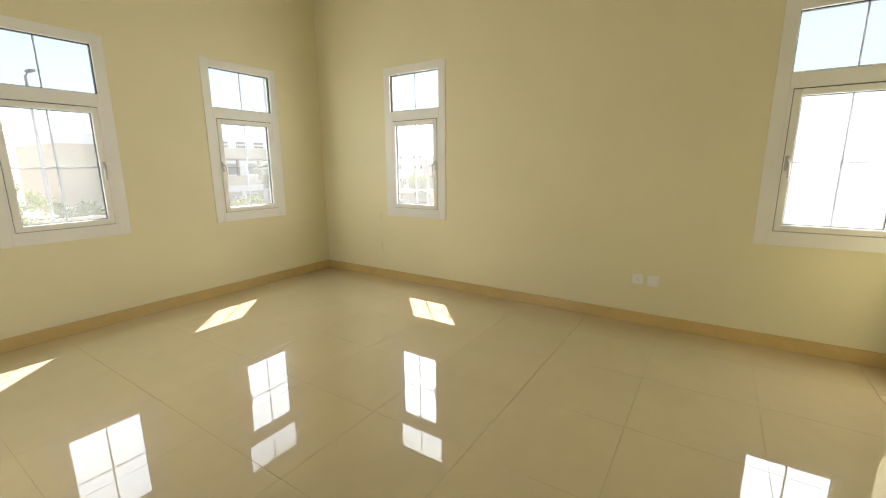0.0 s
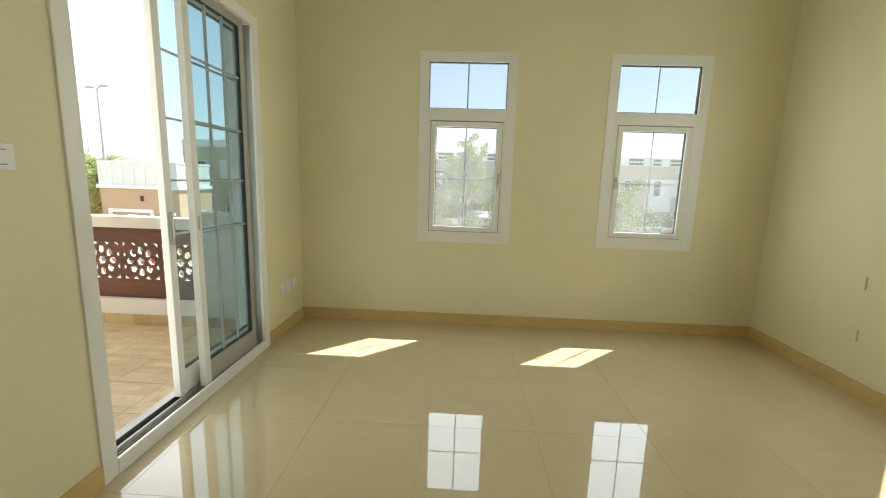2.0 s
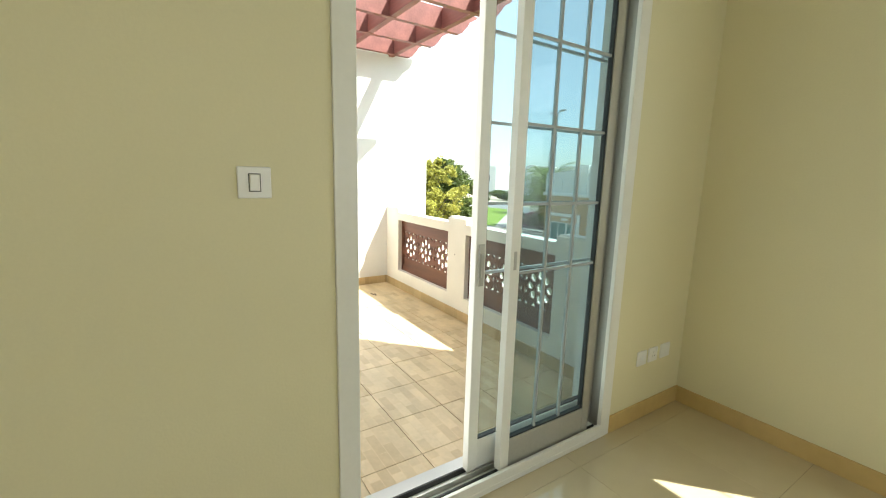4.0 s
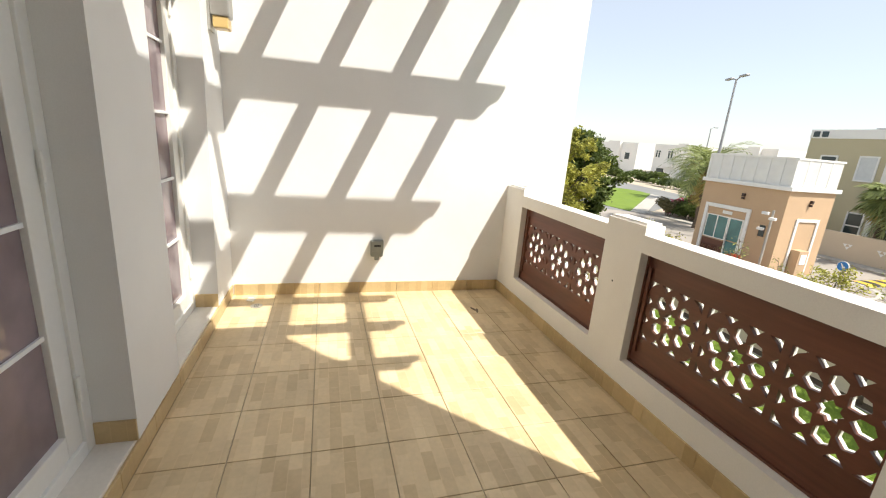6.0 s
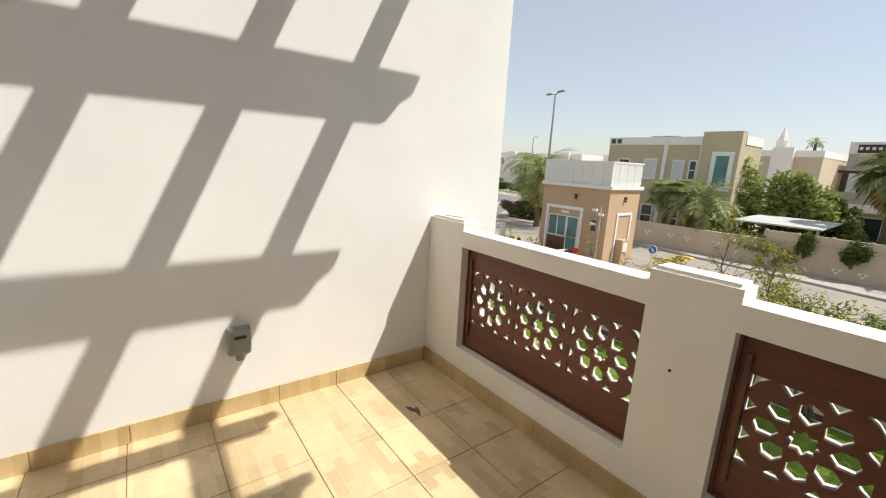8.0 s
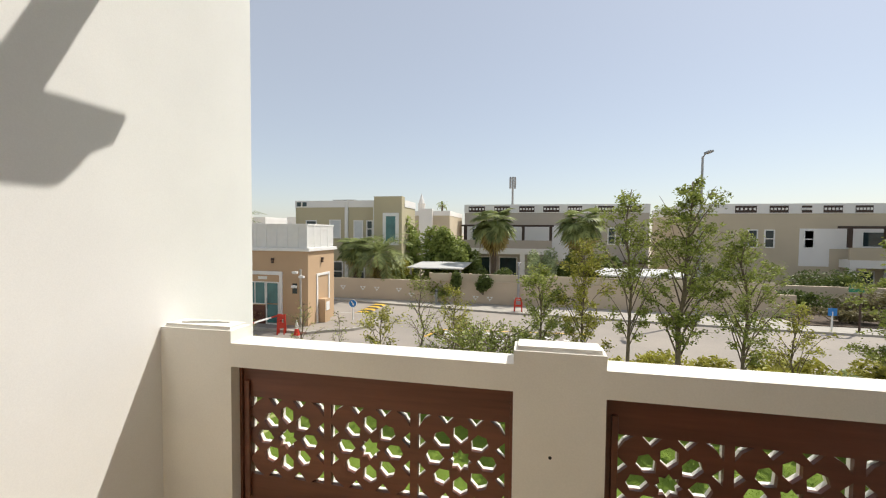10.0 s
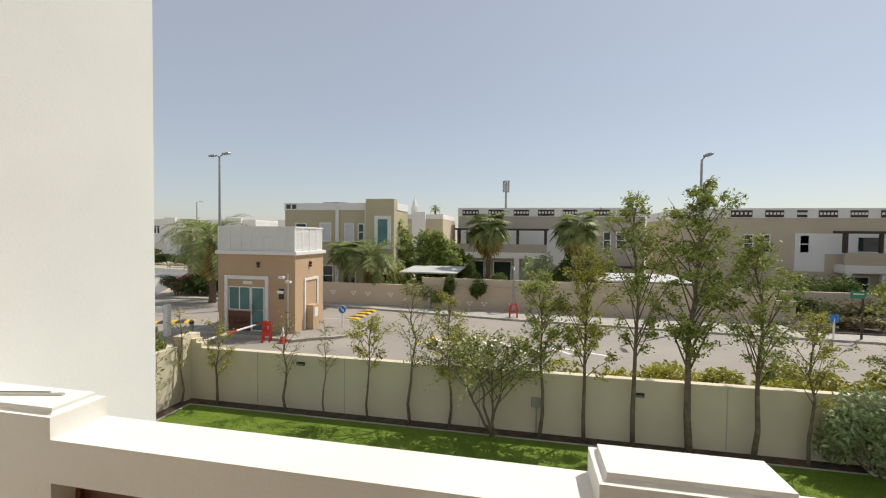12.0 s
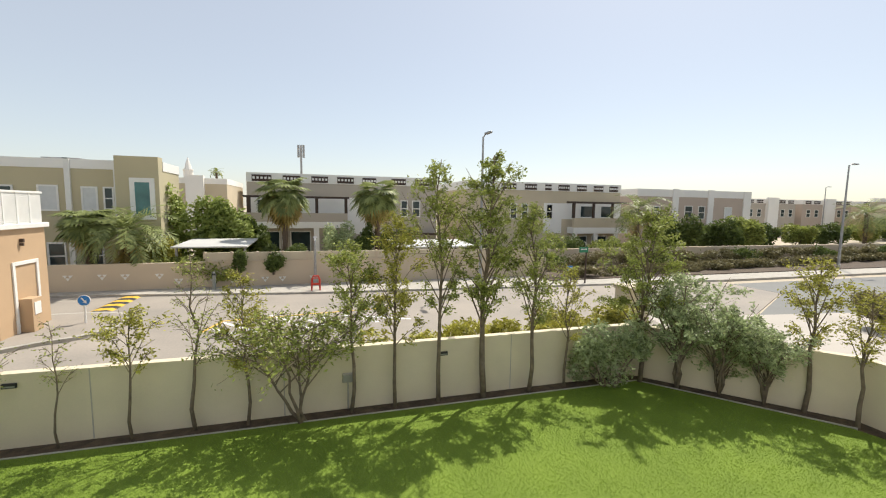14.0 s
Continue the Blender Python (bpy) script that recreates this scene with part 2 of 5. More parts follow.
M["lawn_blade"] = leaf_material("artificial_grass_blade", (0.125, 0.20, 0.021), (0.235, 0.345, 0.042))
M["leaf"] = leaf_material("mixed_green_leaf", (0.034, 0.052, 0.011), (0.36, 0.40, 0.10))
M["leaf_yellow"] = leaf_material("yellow_green_leaf", (0.06, 0.066, 0.012), (0.45, 0.43, 0.085))
M["leaf_dark"] = leaf_material("dark_green_leaf", (0.022, 0.042, 0.010), (0.14, 0.18, 0.045))
M["leaf_silver"] = leaf_material("pale_grey_green_leaf", (0.10, 0.14, 0.055), (0.46, 0.52, 0.28))
M["leaf_brown"] = leaf_material("dry_brown_green_leaf", (0.07, 0.065, 0.03), (0.24, 0.21, 0.10))
M["leaf_light"] = leaf_material("fresh_light_green_leaf", (0.08, 0.12, 0.02), (0.36, 0.42, 0.12))
M["palm_leaf"] = leaf_material("palm_frond", (0.06, 0.09, 0.028), (0.31, 0.35, 0.13))
M["palm_dry"] = leaf_material("dry_palm_frond", (0.22, 0.17, 0.05), (0.46, 0.36, 0.13))
M["flower"] = leaf_material("magenta_flower", (0.30, 0.01, 0.06), (0.55, 0.03, 0.12))


# ---- building helpers ----
def box(bm, x0, y0, z0, x1, y1, z1):
    x0, x1, y0, y1, z0, z1 = min(x0, x1), max(x0, x1), min(y0, y1), max(y0, y1), min(z0, z1), max(z0, z1)
    v = [bm.verts.new(p) for p in ((x0, y0, z0), (x1, y0, z0), (x1, y1, z0), (x0, y1, z0), (x0, y0, z1), (x1, y0, z1), (x1, y1, z1), (x0, y1, z1))]
    for f in ((3, 2, 1, 0), (4, 5, 6, 7), (0, 1, 5, 4), (1, 2, 6, 5), (2, 3, 7, 6), (3, 0, 4, 7)):
        bm.faces.new([v[i] for i in f])
    return bm


def boxes(*rows, bevel=0.0, seg=2):
    bm = bmesh.new()
    for r in rows:
        box(bm, *r)
    if bevel:
        bmesh.ops.bevel(bm, geom=bm.edges[:], offset=bevel, segments=seg, affect="EDGES", profile=0.5)
    return bm


def sheet(x0, y0, z0, x1, y1, z1):
    """One upright pane face between two corners, along x or along y."""
    bm = bmesh.new()
    bm.faces.new([bm.verts.new(p) for p in ((x0, y0, z0), (x1, y1, z0), (x1, y1, z1), (x0, y0, z1))])
    return bm


def tube(bm, points, radii, sides=8, caps=True):
    """A tapered round bar along a line of points."""
    rings = []
    pts = [Vector(p) for p in points]
    for i, p in enumerate(pts):
        way = (pts[min(i + 1, len(pts) - 1)] - pts[max(i - 1, 0)]).normalized()
        side = way.cross(Vector((0.31, 0.95, 0.05))).normalized()
        up = side.cross(way)
        r = radii[i] if isinstance(radii, (list, tuple)) else radii
        rings.append([bm.verts.new(p + r * (math.cos(a) * side + math.sin(a) * up)) for a in [2 * math.pi * k / sides for k in range(sides)]])
    for a, b in zip(rings, rings[1:]):
        for k in range(sides):
            bm.faces.new((a[k], a[(k + 1) % sides], b[(k + 1) % sides], b[k]))
    if caps:
        bm.faces.new(rings[0][::-1])
        bm.faces.new(rings[-1])
    return bm


def tubes(*rows, sides=8):
    bm = bmesh.new()
    for pts, r in rows:
        tube(bm, pts, r, sides)
    return bm


def prism(bm, outline, z0, z1, axes="xyz"):
    """A closed outline pushed from z0 to z1; axes says which world axes the outline and the push use."""
    idx = ["xyz".index(a) for a in axes]

    def at(u, v, w):
        p = [0, 0, 0]
        p[idx[0]], p[idx[1]], p[idx[2]] = u, v, w
        return bm.verts.new(p)
    low, high = [at(u, v, z0) for u, v in outline], [at(u, v, z1) for u, v in outline]
    k = len(outline)
    bm.faces.new(low[::-1])
    bm.faces.new(high)
    for i in range(k):
        bm.faces.new((low[i], low[(i + 1) % k], high[(i + 1) % k], high[i]))
    bmesh.ops.recalc_face_normals(bm, faces=bm.faces[:])
    return bm


def part(name, bm, mat, parent=None, label="", smooth=False):
    mesh = bpy.data.meshes.new(name)
    if smooth:
        for f in bm.faces:
            f.smooth = True
    bm.to_mesh(mesh)
    bm.free()
    mesh.materials.append(M[mat] if isinstance(mat, str) else mat)
    ob = new(name, mesh)
    if parent is not None:
        ob.parent = parent
    if label:
        tagged(ob, label)
    return ob


def shell(name, label, bm, mat, category, kind="structure"):
    return tagged(part(name, bm, mat), label, category, "", kind)


def thing(name, label, category, m=None, group="", kind=""):
    ob = new(name)
    ob.empty_display_size = 0.1
    if m is not None:
        ob.matrix_basis = m
    return tagged(ob, label, category, group, kind)


def wall_rows(axis, d0, d1, a0, a1, z0, z1, holes):
    """Boxes of a wall along x or y, from a0 to a1, with rectangular openings (a, b, low, high)."""
    rows, cuts = [], sorted({a0, a1, *[h[0] for h in holes], *[h[1] for h in holes]})
    for p, q in zip(cuts, cuts[1:]):
        zs = sorted([(h[2], h[3]) for h in holes if h[0] <= p and h[1] >= q])
        low = z0
        for lo, hi in zs + [(z1, z1)]:
            if lo > low + 1e-6:
                rows.append((p, d0, low, q, d1, lo) if axis == "x" else (d0, p, low, d1, q, lo))
            low = hi
    return rows

# ---- the room ----
ROOM_X, ROOM_Y, ROOM_H, GROUND = 4.114, -5.385, 4.3, -3.5
TERRACE = -0.03
WEST = -3.67          # inner face of the terrace's high end wall
OUTER = -0.197        # outer face of the parapet
SOUTH = -2.65         # face of the house wall along the terrace
RAIL = -0.32          # inner face of the terrace's parapet

WINDOWS_N = [(1.066, 1.900, "right"), (2.662, 3.494, "left")]
WINDOWS_E = [(-1.899, -1.081, "right"), (-5.385, -4.567, "left")]
Z_LOW, Z_HIGH = 0.768, 2.394


def opening(a, b):
    return (a + 0.035, b - 0.035, Z_LOW + 0.035, Z_HIGH - 0.035)


holes_n = [opening(a, b) for a, b, _ in WINDOWS_N]
holes_e = [opening(a, b) for a, b, _ in WINDOWS_E]
outer_n = [(a - 0.05, b + 0.05, c, d + 0.01) for a, b, c, d in holes_n]      # the outer leaf is rebated
outer_e = [(a - 0.05, b + 0.05, c, d) for a, b, c, d in holes_e]
DOOR = (-2.18, -0.7, 0.0, 2.345)
shell("wall_north", "cream painted wall with two white windows", boxes(*wall_rows("x", 0, 0.1, -0.1, ROOM_X + 0.1, 0, ROOM_H, holes_n)), "wall_in", "wall")
shell("wall_east", "cream painted wall with two white windows", boxes(*wall_rows("y", ROOM_X, ROOM_X + 0.1, ROOM_Y - 0.1, 0, 0, ROOM_H, holes_e)), "wall_in", "wall")
shell("wall_west", "cream painted wall with a sliding terrace door", boxes(*wall_rows("y", -0.1, 0, ROOM_Y - 0.1, 0, 0, ROOM_H, [DOOR])), "wall_in", "wall")
shell("wall_south", "plain cream painted wall", boxes((0, ROOM_Y - 0.1, 0, ROOM_X, ROOM_Y, ROOM_H)), "wall_in", "wall")
shell("ceiling", "plain white ceiling", boxes((-0.1, ROOM_Y - 0.1, ROOM_H, ROOM_X + 0.1, 0.1, ROOM_H + 0.15)), "ceiling", "ceiling")
# outer leaf of the house, down to the garden
shell("house_wall_north", "white rendered outer wall", boxes(*wall_rows("x", 0.1, 0.25, -0.25, ROOM_X + 0.25, GROUND, 5.05, outer_n)), "white_out", "wall")
shell("house_wall_east", "white rendered outer wall", boxes(*wall_rows("y", ROOM_X + 0.1, ROOM_X + 0.25, ROOM_Y - 4, 0.1, GROUND, 5.05, outer_e)), "white_out", "wall")
shell("house_wall_west", "white rendered outer wall above the terrace", boxes(*wall_rows("y", -0.25, -0.1, SOUTH, 0.1, TERRACE - 0.3, 5.05, [DOOR])), "white_out", "wall")
shell("roof_slab", "flat roof slab", boxes((-0.25, ROOM_Y - 4, ROOM_H + 0.15, ROOM_X + 0.1, 0.1, ROOM_H + 0.3)), "white_out", "roof")
room_floor = shell("floor", "polished cream porcelain tiled floor", boxes((-0.25, ROOM_Y - 0.1, -0.3, ROOM_X + 0.1, 0.1, -0.004)), "joint", "floor")

# baseboard, split at the terrace door
base = shell("baseboard", "beige tile baseboard", boxes((0.012, -0.012, 0, ROOM_X - 0.012, 0, 0.1), bevel=0.002), "skirting", "baseboard")
shell("baseboard_east", "beige tile baseboard", boxes((ROOM_X - 0.012, ROOM_Y, 0, ROOM_X, 0, 0.1), bevel=0.002), "skirting", "baseboard")
shell("baseboard_south", "beige tile baseboard", boxes((0.012, ROOM_Y, 0, ROOM_X - 0.012, ROOM_Y + 0.012, 0.1), bevel=0.002), "skirting", "baseboard")
shell("baseboard_west", "beige tile baseboard beside the terrace door", boxes((0, -0.70, 0, 0.012, 0, 0.1), (0, ROOM_Y, 0, 0.012, -2.217, 0.1), bevel=0.002), "skirting", "baseboard")


def frame_rows(a, b, lo, hi, w, d0, d1):
    """Four bars round a rectangle, in (along, depth, up)."""
    return [(a, d0, lo, a + w, d1, hi), (b - w, d0, lo, b, d1, hi), (a + w, d0, lo, b - w, d1, lo + w), (a + w, d0, hi - w, b - w, d1, hi)]


def window(name, width, handle, m):
    """White casement under a fixed light. Local x runs along the wall, y outwards, z up from the floor."""
    top = thing(name, "white framed window, fixed light over a closed casement", "window", m, "windows of the room", "structure")
    w, lo, hi = width, Z_LOW, Z_HIGH
    part("window_frame", boxes((0, -0.008, lo, 0.083, 0.06, hi), (w - 0.083, -0.008, lo, w, 0.06, hi), (0.083, -0.008, lo, w - 0.083, 0.06, lo + 0.098),
                               (0.083, -0.008, hi - 0.083, w - 0.083, 0.06, hi), (0.083, -0.008, 1.828, w - 0.083, 0.06, 1.93), bevel=0.003), "upvc", top)
    sash = part("sash", boxes(*frame_rows(0.108, w - 0.108, lo + 0.102, 1.822, 0.044, -0.014, 0.045), bevel=0.004), "upvc", top, "white casement sash")
    part("sash_stop", boxes((0.083, -0.007, lo + 0.098, 0.1045, 0.058, 1.828), (w - 0.1045, -0.007, lo + 0.098, w - 0.083, 0.058, 1.828)), "upvc", top)
    part("sash_gap", boxes(*frame_rows(0.1045, w - 0.1045, lo + 0.0985, 1.8275, 0.012, 0.0, 0.05)), "gasket", top)
    part("gasket", boxes(*frame_rows(0.151, w - 0.151, lo + 0.145, 1.779, 0.006, 0.006, 0.03)), "gasket", sash)
    part("gasket", boxes(*frame_rows(0.083, w - 0.083, 1.93, hi - 0.083, 0.006, 0.010, 0.04)), "gasket", top)
    a = part("pane", sheet(0.089, 0.029, 1.936, w - 0.089, 0.029, hi - 0.089), "glass_upper", top)
    b = part("pane", sheet(0.157, 0.019, lo + 0.151, w - 0.157, 0.019, 1.773), "glass", sash)
    a.visible_shadow = b.visible_shadow = False
    part("glazing_bar", boxes((w / 2 - 0.006, 0.031, 1.936, w / 2 + 0.006, 0.036, hi - 0.089)), "bar", top)
    part("glazing_bar", boxes((w / 2 - 0.006, 0.021, lo + 0.151, w / 2 + 0.006, 0.026, 1.773)), "bar", sash)
    part("glazing_bar", boxes((0.157, 0.021, 1.340, w / 2 - 0.006, 0.026, 1.350), (w / 2 + 0.006, 0.021, 1.340, w - 0.157, 0.026, 1.350)), "bar", sash)
    x = w - 0.125 if handle == "right" else 0.125
    s = 1 if handle == "right" else -1
    bm = boxes((x - 0.012, -0.024, 1.29, x + 0.012, -0.013, 1.39), bevel=0.003)
    tube(bm, [(x, -0.022, 1.36), (x, -0.05, 1.36), (x - 0.01 * s, -0.055, 1.33), (x - 0.012 * s, -0.055, 1.24)], [0.009, 0.009, 0.009, 0.007], 8)
    part("handle", bm, "metal", sash, "small metal casement handle")
    return top


for i, (a, b, h) in enumerate(WINDOWS_N):
    window(f"window_{i + 1}", b - a, h, pose(a, 0, 0))
for i, (a, b, h) in enumerate(WINDOWS_E):
    window(f"window_{i + 3}", b - a, h, pose(ROOM_X, b, 0, 0, 0, -90))

# sliding terrace door: frame, sill and two leaves pushed to one side
door = thing("door_1", "white sliding terrace door standing half open", "door", None, "", "structure")
part("door_frame", boxes((-0.16, -2.217, 0, 0.01, -2.142, 2.38), (-0.014, -0.775, 0, 0.01, -0.700, 2.38), (-0.16, -2.142, 2.31, 0.01, -0.775, 2.38), bevel=0.003), "upvc", door)
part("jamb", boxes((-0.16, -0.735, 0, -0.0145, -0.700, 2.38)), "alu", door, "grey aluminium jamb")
part("door_sill", boxes((-0.16, -2.142, 0, 0.012, -0.7355, 0.028), (-0.005, -2.142, 0.028, 0.012, -0.775, 0.075), bevel=0.003), "upvc", door)
for i in range(3):
    x = -0.035 - 0.045 * i
    part("track", boxes((x - 0.004, -2.142, 0.028, x + 0.004, -0.775, 0.055)), "gasket" if i != 1 else "alu", door)


def leaf(y0, y1, x, mat, label):
    """One sliding leaf: a white leading stile, the other rails in mat."""
    lf = part("door_leaf", boxes((x - 0.02, y0, 0.056, x + 0.02, y0 + 0.052, 2.31), bevel=0.003), "upvc", door, label)
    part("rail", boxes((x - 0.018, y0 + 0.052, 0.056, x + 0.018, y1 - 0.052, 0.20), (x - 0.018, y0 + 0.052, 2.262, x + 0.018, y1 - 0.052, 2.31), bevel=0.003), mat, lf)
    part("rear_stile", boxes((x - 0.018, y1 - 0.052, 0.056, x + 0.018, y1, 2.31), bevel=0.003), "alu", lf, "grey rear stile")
    g0, g1 = y0 + 0.052, y1 - 0.052
    part("pane", sheet(x, g0, 0.20, x, g1, 2.262), "glass_door", lf).visible_shadow = False
    part("gasket", boxes((x - 0.012, g0, 0.20, x + 0.012, g0 + 0.006, 2.262), (x - 0.012, g1 - 0.006, 0.20, x + 0.012, g1, 2.262),
                         (x - 0.012, g0 + 0.006, 0.20, x + 0.012, g1 - 0.006, 0.206), (x - 0.012, g0 + 0.006, 2.256, x + 0.012, g1 - 0.006, 2.262)), "gasket", lf)
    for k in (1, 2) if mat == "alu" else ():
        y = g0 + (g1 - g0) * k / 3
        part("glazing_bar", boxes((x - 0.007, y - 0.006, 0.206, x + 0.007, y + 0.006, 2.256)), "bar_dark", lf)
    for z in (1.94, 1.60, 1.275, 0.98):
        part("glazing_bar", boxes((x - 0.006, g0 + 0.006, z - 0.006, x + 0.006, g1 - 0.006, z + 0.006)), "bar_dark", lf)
    return lf


inner = leaf(-1.467, -0.853, -0.035, "alu", "inner sliding leaf with a white leading stile")
outer = leaf(-1.597, -0.737, -0.105, "upvc", "outer sliding leaf with a white leading stile")
part("latch", boxes((-0.016, -1.45, 1.0, -0.012, -1.435, 1.08), bevel=0.0015), "metal", inner, "small recessed metal latch")
bm = boxes((-0.084, -1.585, 0.93, -0.076, -1.557, 1.11), bevel=0.003)
box(bm, -0.076, -1.577, 0.97, -0.066, -1.565, 1.07)
part("handle", bm, "metal", outer, "recessed metal pull")


# ---- switches and sockets ----
def plate(name, label, w, h, m, kind):
    """A wall plate, its back on local y = 0, facing -y."""
    top = thing(name, label, "socket" if kind != "switch" else "switch", m, "wall plates of the room")
    part("plate", boxes((-w / 2, -0.009, -h / 2, w / 2, 0, h / 2), bevel=0.003), "wall_in" if kind == "painted" else "plastic", top)
    if kind == "switch":
        part("rocker", boxes((-0.013, -0.014, -0.022, 0.013, -0.0085, 0.022), bevel=0.002), "plastic", top)
        part("rocker_gap", boxes(*frame_rows(-0.0155, 0.0155, -0.0245, 0.0245, 0.002, -0.0095, -0.0085)), "gasket", top)
    if kind == "socket":
        for x, z, a, b in ((0, 0.014, 0.004, 0.008), (-0.011, -0.008, 0.007, 0.004), (0.011, -0.008, 0.007, 0.004)):
            part("pin_hole", boxes((x - a / 2, -0.0098, z - b / 2, x + a / 2, -0.0085, z + b / 2)), "gasket", top)
        part("rocker", boxes((0.022, -0.013, 0.016, 0.034, -0.0085, 0.036), bevel=0.001), "plastic", top)
    if kind == "data":
        part("port", boxes((-0.010, -0.0105, -0.012, 0.010, -0.0085, 0.012)), "bar", top)
    return top


def on_west(y, z):
    return pose(0, y, z, 0, 0, 90)


def on_east(y, z):
    return pose(ROOM_X, y, z, 0, 0, -90)


plate("light_switch", "white single light switch on cream wall", 0.086, 0.086, on_west(-2.438, 1.352), "switch")
plate("wall_socket", "white single power socket on cream wall", 0.086, 0.090, on_west(-2.925, 0.37), "socket")
plate("data_socket", "white data outlet plate beside terrace door", 0.086, 0.086, on_west(-0.442, 0.384), "data")
plate("wall_socket", "white single power socket beside terrace door", 0.086, 0.086, on_west(-0.330, 0.384), "socket")
plate("blank_plate", "white blank plate near the room's corner", 0.10, 0.086, on_west(-0.205, 0.384), "blank")
plate("wall_socket", "white single power socket on cream wall", 0.086, 0.086, on_east(-3.83, 0.39), "socket")
plate("data_socket", "white data outlet plate beside a socket", 0.086, 0.086, on_east(-3.945, 0.385), "data")
plate("blank_plate", "cream painted blank plate on cream wall", 0.06, 0.086, on_east(-0.935, 0.745), "painted")
plate("blank_plate", "cream painted blank plate on cream wall", 0.06, 0.086, on_east(-0.945, 0.39), "painted")

# ---- the terrace ----
shell("terrace_slab", "terrace slab under the tiles", boxes((WEST - 0.05, SOUTH - 0.35, TERRACE - 0.3, -0.25, OUTER - 0.005, TERRACE - 0.006)), "joint", "floor")
shell("terrace_wall_west", "high white rendered wall at the terrace's end", boxes((WEST - 0.3, -6.5, GROUND, WEST, 0.262, 7.0)), "white_out", "wall")
shell("terrace_threshold", "raised pale stone threshold before the doors", boxes((WEST, SOUTH - 0.35, TERRACE - 0.006, -0.25, SOUTH - 0.012, 0.07), bevel=0.004), "marble", "step")
S_HOLES = [(-3.20, -2.335, 0.07, 2.25), (-1.84, -0.60, 0.07, 2.25)]
shell("terrace_wall_south", "white rendered house wall with two recessed doors", boxes(*wall_rows("x", SOUTH - 0.27, SOUTH, WEST, -0.25, 0.07, 4.4, S_HOLES)), "white_out", "wall")
shell("terrace_wall_back", "inner leaf behind the terrace doors", boxes((WEST, SOUTH - 0.5, 0.07, -0.25, SOUTH - 0.35, 4.4)), "white_out", "wall")
# house below the terrace
shell("house_wall_below", "white rendered wall below the terrace", boxes((WEST, -0.36, GROUND, -0.25, OUTER - 0.005, TERRACE - 0.3)), "white_out", "wall")

# parapet: two panel openings, low coping between taller piers
PANELS = [(-3.335, -2.217), (-1.913, -0.795)]
P_LOW, P_HIGH, COPE, PIER = 0.20, 0.833, 0.928, 0.99
rows = wall_rows("x", RAIL, OUTER, WEST, -0.25, TERRACE - 0.006, COPE, [(a, b, P_LOW, P_HIGH) for a, b in PANELS])
parapet = shell("terrace_parapet", "cream rendered parapet with piers and fretwork openings", boxes(rows[0]), "parapet", "parapet")
for r in rows[1:]:
    part("pier" if r[5] - r[2] > 0.5 else "coping" if r[2] > 0.5 else "plinth", boxes(r), "parapet", parapet)
for a, b in ((WEST, -3.335), (-2.217, -1.913), (-0.795, -0.49)):
    bm = boxes((a, RAIL, COPE, b, OUTER, PIER))
    bmesh.ops.bevel(bm, geom=[e for e in bm.edges if all(v.co.z > COPE + 0.01 for v in e.verts)], offset=0.014, segments=3, affect="EDGES")
    part("pier_cap", bm, "parapet", parapet, smooth=False)


part("fixing_hole", tubes(([(-2.09, RAIL - 0.001, 0.615), (-2.09, RAIL + 0.004, 0.615)], 0.006)), "gasket", parapet)


def star(cx, cz, r0, r1, points, turn=0.0):
    return [(cx + (r0 if k % 2 == 0 else r1) * math.cos(turn + math.pi * k / points), cz + (r0 if k % 2 == 0 else r1) * math.sin(turn + math.pi * k / points)) for k in range(2 * points)]


def petal(cx, cz, turn, s):
    shape = [(-0.030, 0), (-0.012, 0.021), (0.016, 0.021), (0.027, 0), (0.016, -0.021), (-0.012, -0.021)]
    c, d = math.cos(turn), math.sin(turn)
    return [(cx + s * (u * c - v * d), cz + s * (u * d + v * c)) for u, v in shape]


def fret_holes(a, b, lo, hi, n):
    """n square rosettes in a row: a star, eight petals round it, and small cuts at the corners."""
    out, w, mid = [], (b - a) / n, (lo + hi) / 2
    for i in range(n):
        cx = (a + b) / 2 + 0.01 + 0.357 * (i - 1)
        out.append(star(cx, mid, 0.045, 0.031, 8))
        for k in range(8):
            t = math.pi * k / 4
            out.append(petal(cx + 0.099 * math.cos(t), mid + 0.099 * math.sin(t), t, 1.34))
        for sx in (-1, 1):
            for sz in (-1, 1):
                px, pz = cx + sx * 0.163, mid + sz * 0.163
                out.append([(px, pz), (px - sx * 0.056, pz), (px - sx * 0.022, pz - sz * 0.022), (px, pz - sz * 0.056)])
                qx = cx + sx * 0.055
                out.append([(qx - 0.032, pz), (qx, pz - sz * 0.034), (qx + 0.032, pz)])
                qz = mid + sz * 0.055
                out.append([(px, qz - 0.032), (px, qz + 0.032), (px - sx * 0.034, qz)])
    return out


def pierced(a, b, lo, hi, holes, y0, y1):
    """A board with cut-out holes: the outline and the holes filled, then given thickness."""
    bm = bmesh.new()
    edges = []
    for loop in [[(a, lo), (b, lo), (b, hi), (a, hi)]] + holes:
        vs = [bm.verts.new((u, y0, w)) for u, w in loop]
        edges += [bm.edges.new((vs[i], vs[(i + 1) % len(vs)])) for i in range(len(vs))]
    bmesh.ops.triangle_fill(bm, use_beauty=True, use_dissolve=False, edges=edges)
    got = bmesh.ops.extrude_face_region(bm, geom=bm.faces[:])
    bmesh.ops.translate(bm, verts=[v for v in got["geom"] if isinstance(v, bmesh.types.BMVert)], vec=(0, y1 - y0, 0))
    bmesh.ops.recalc_face_normals(bm, faces=bm.faces[:])
    return bm


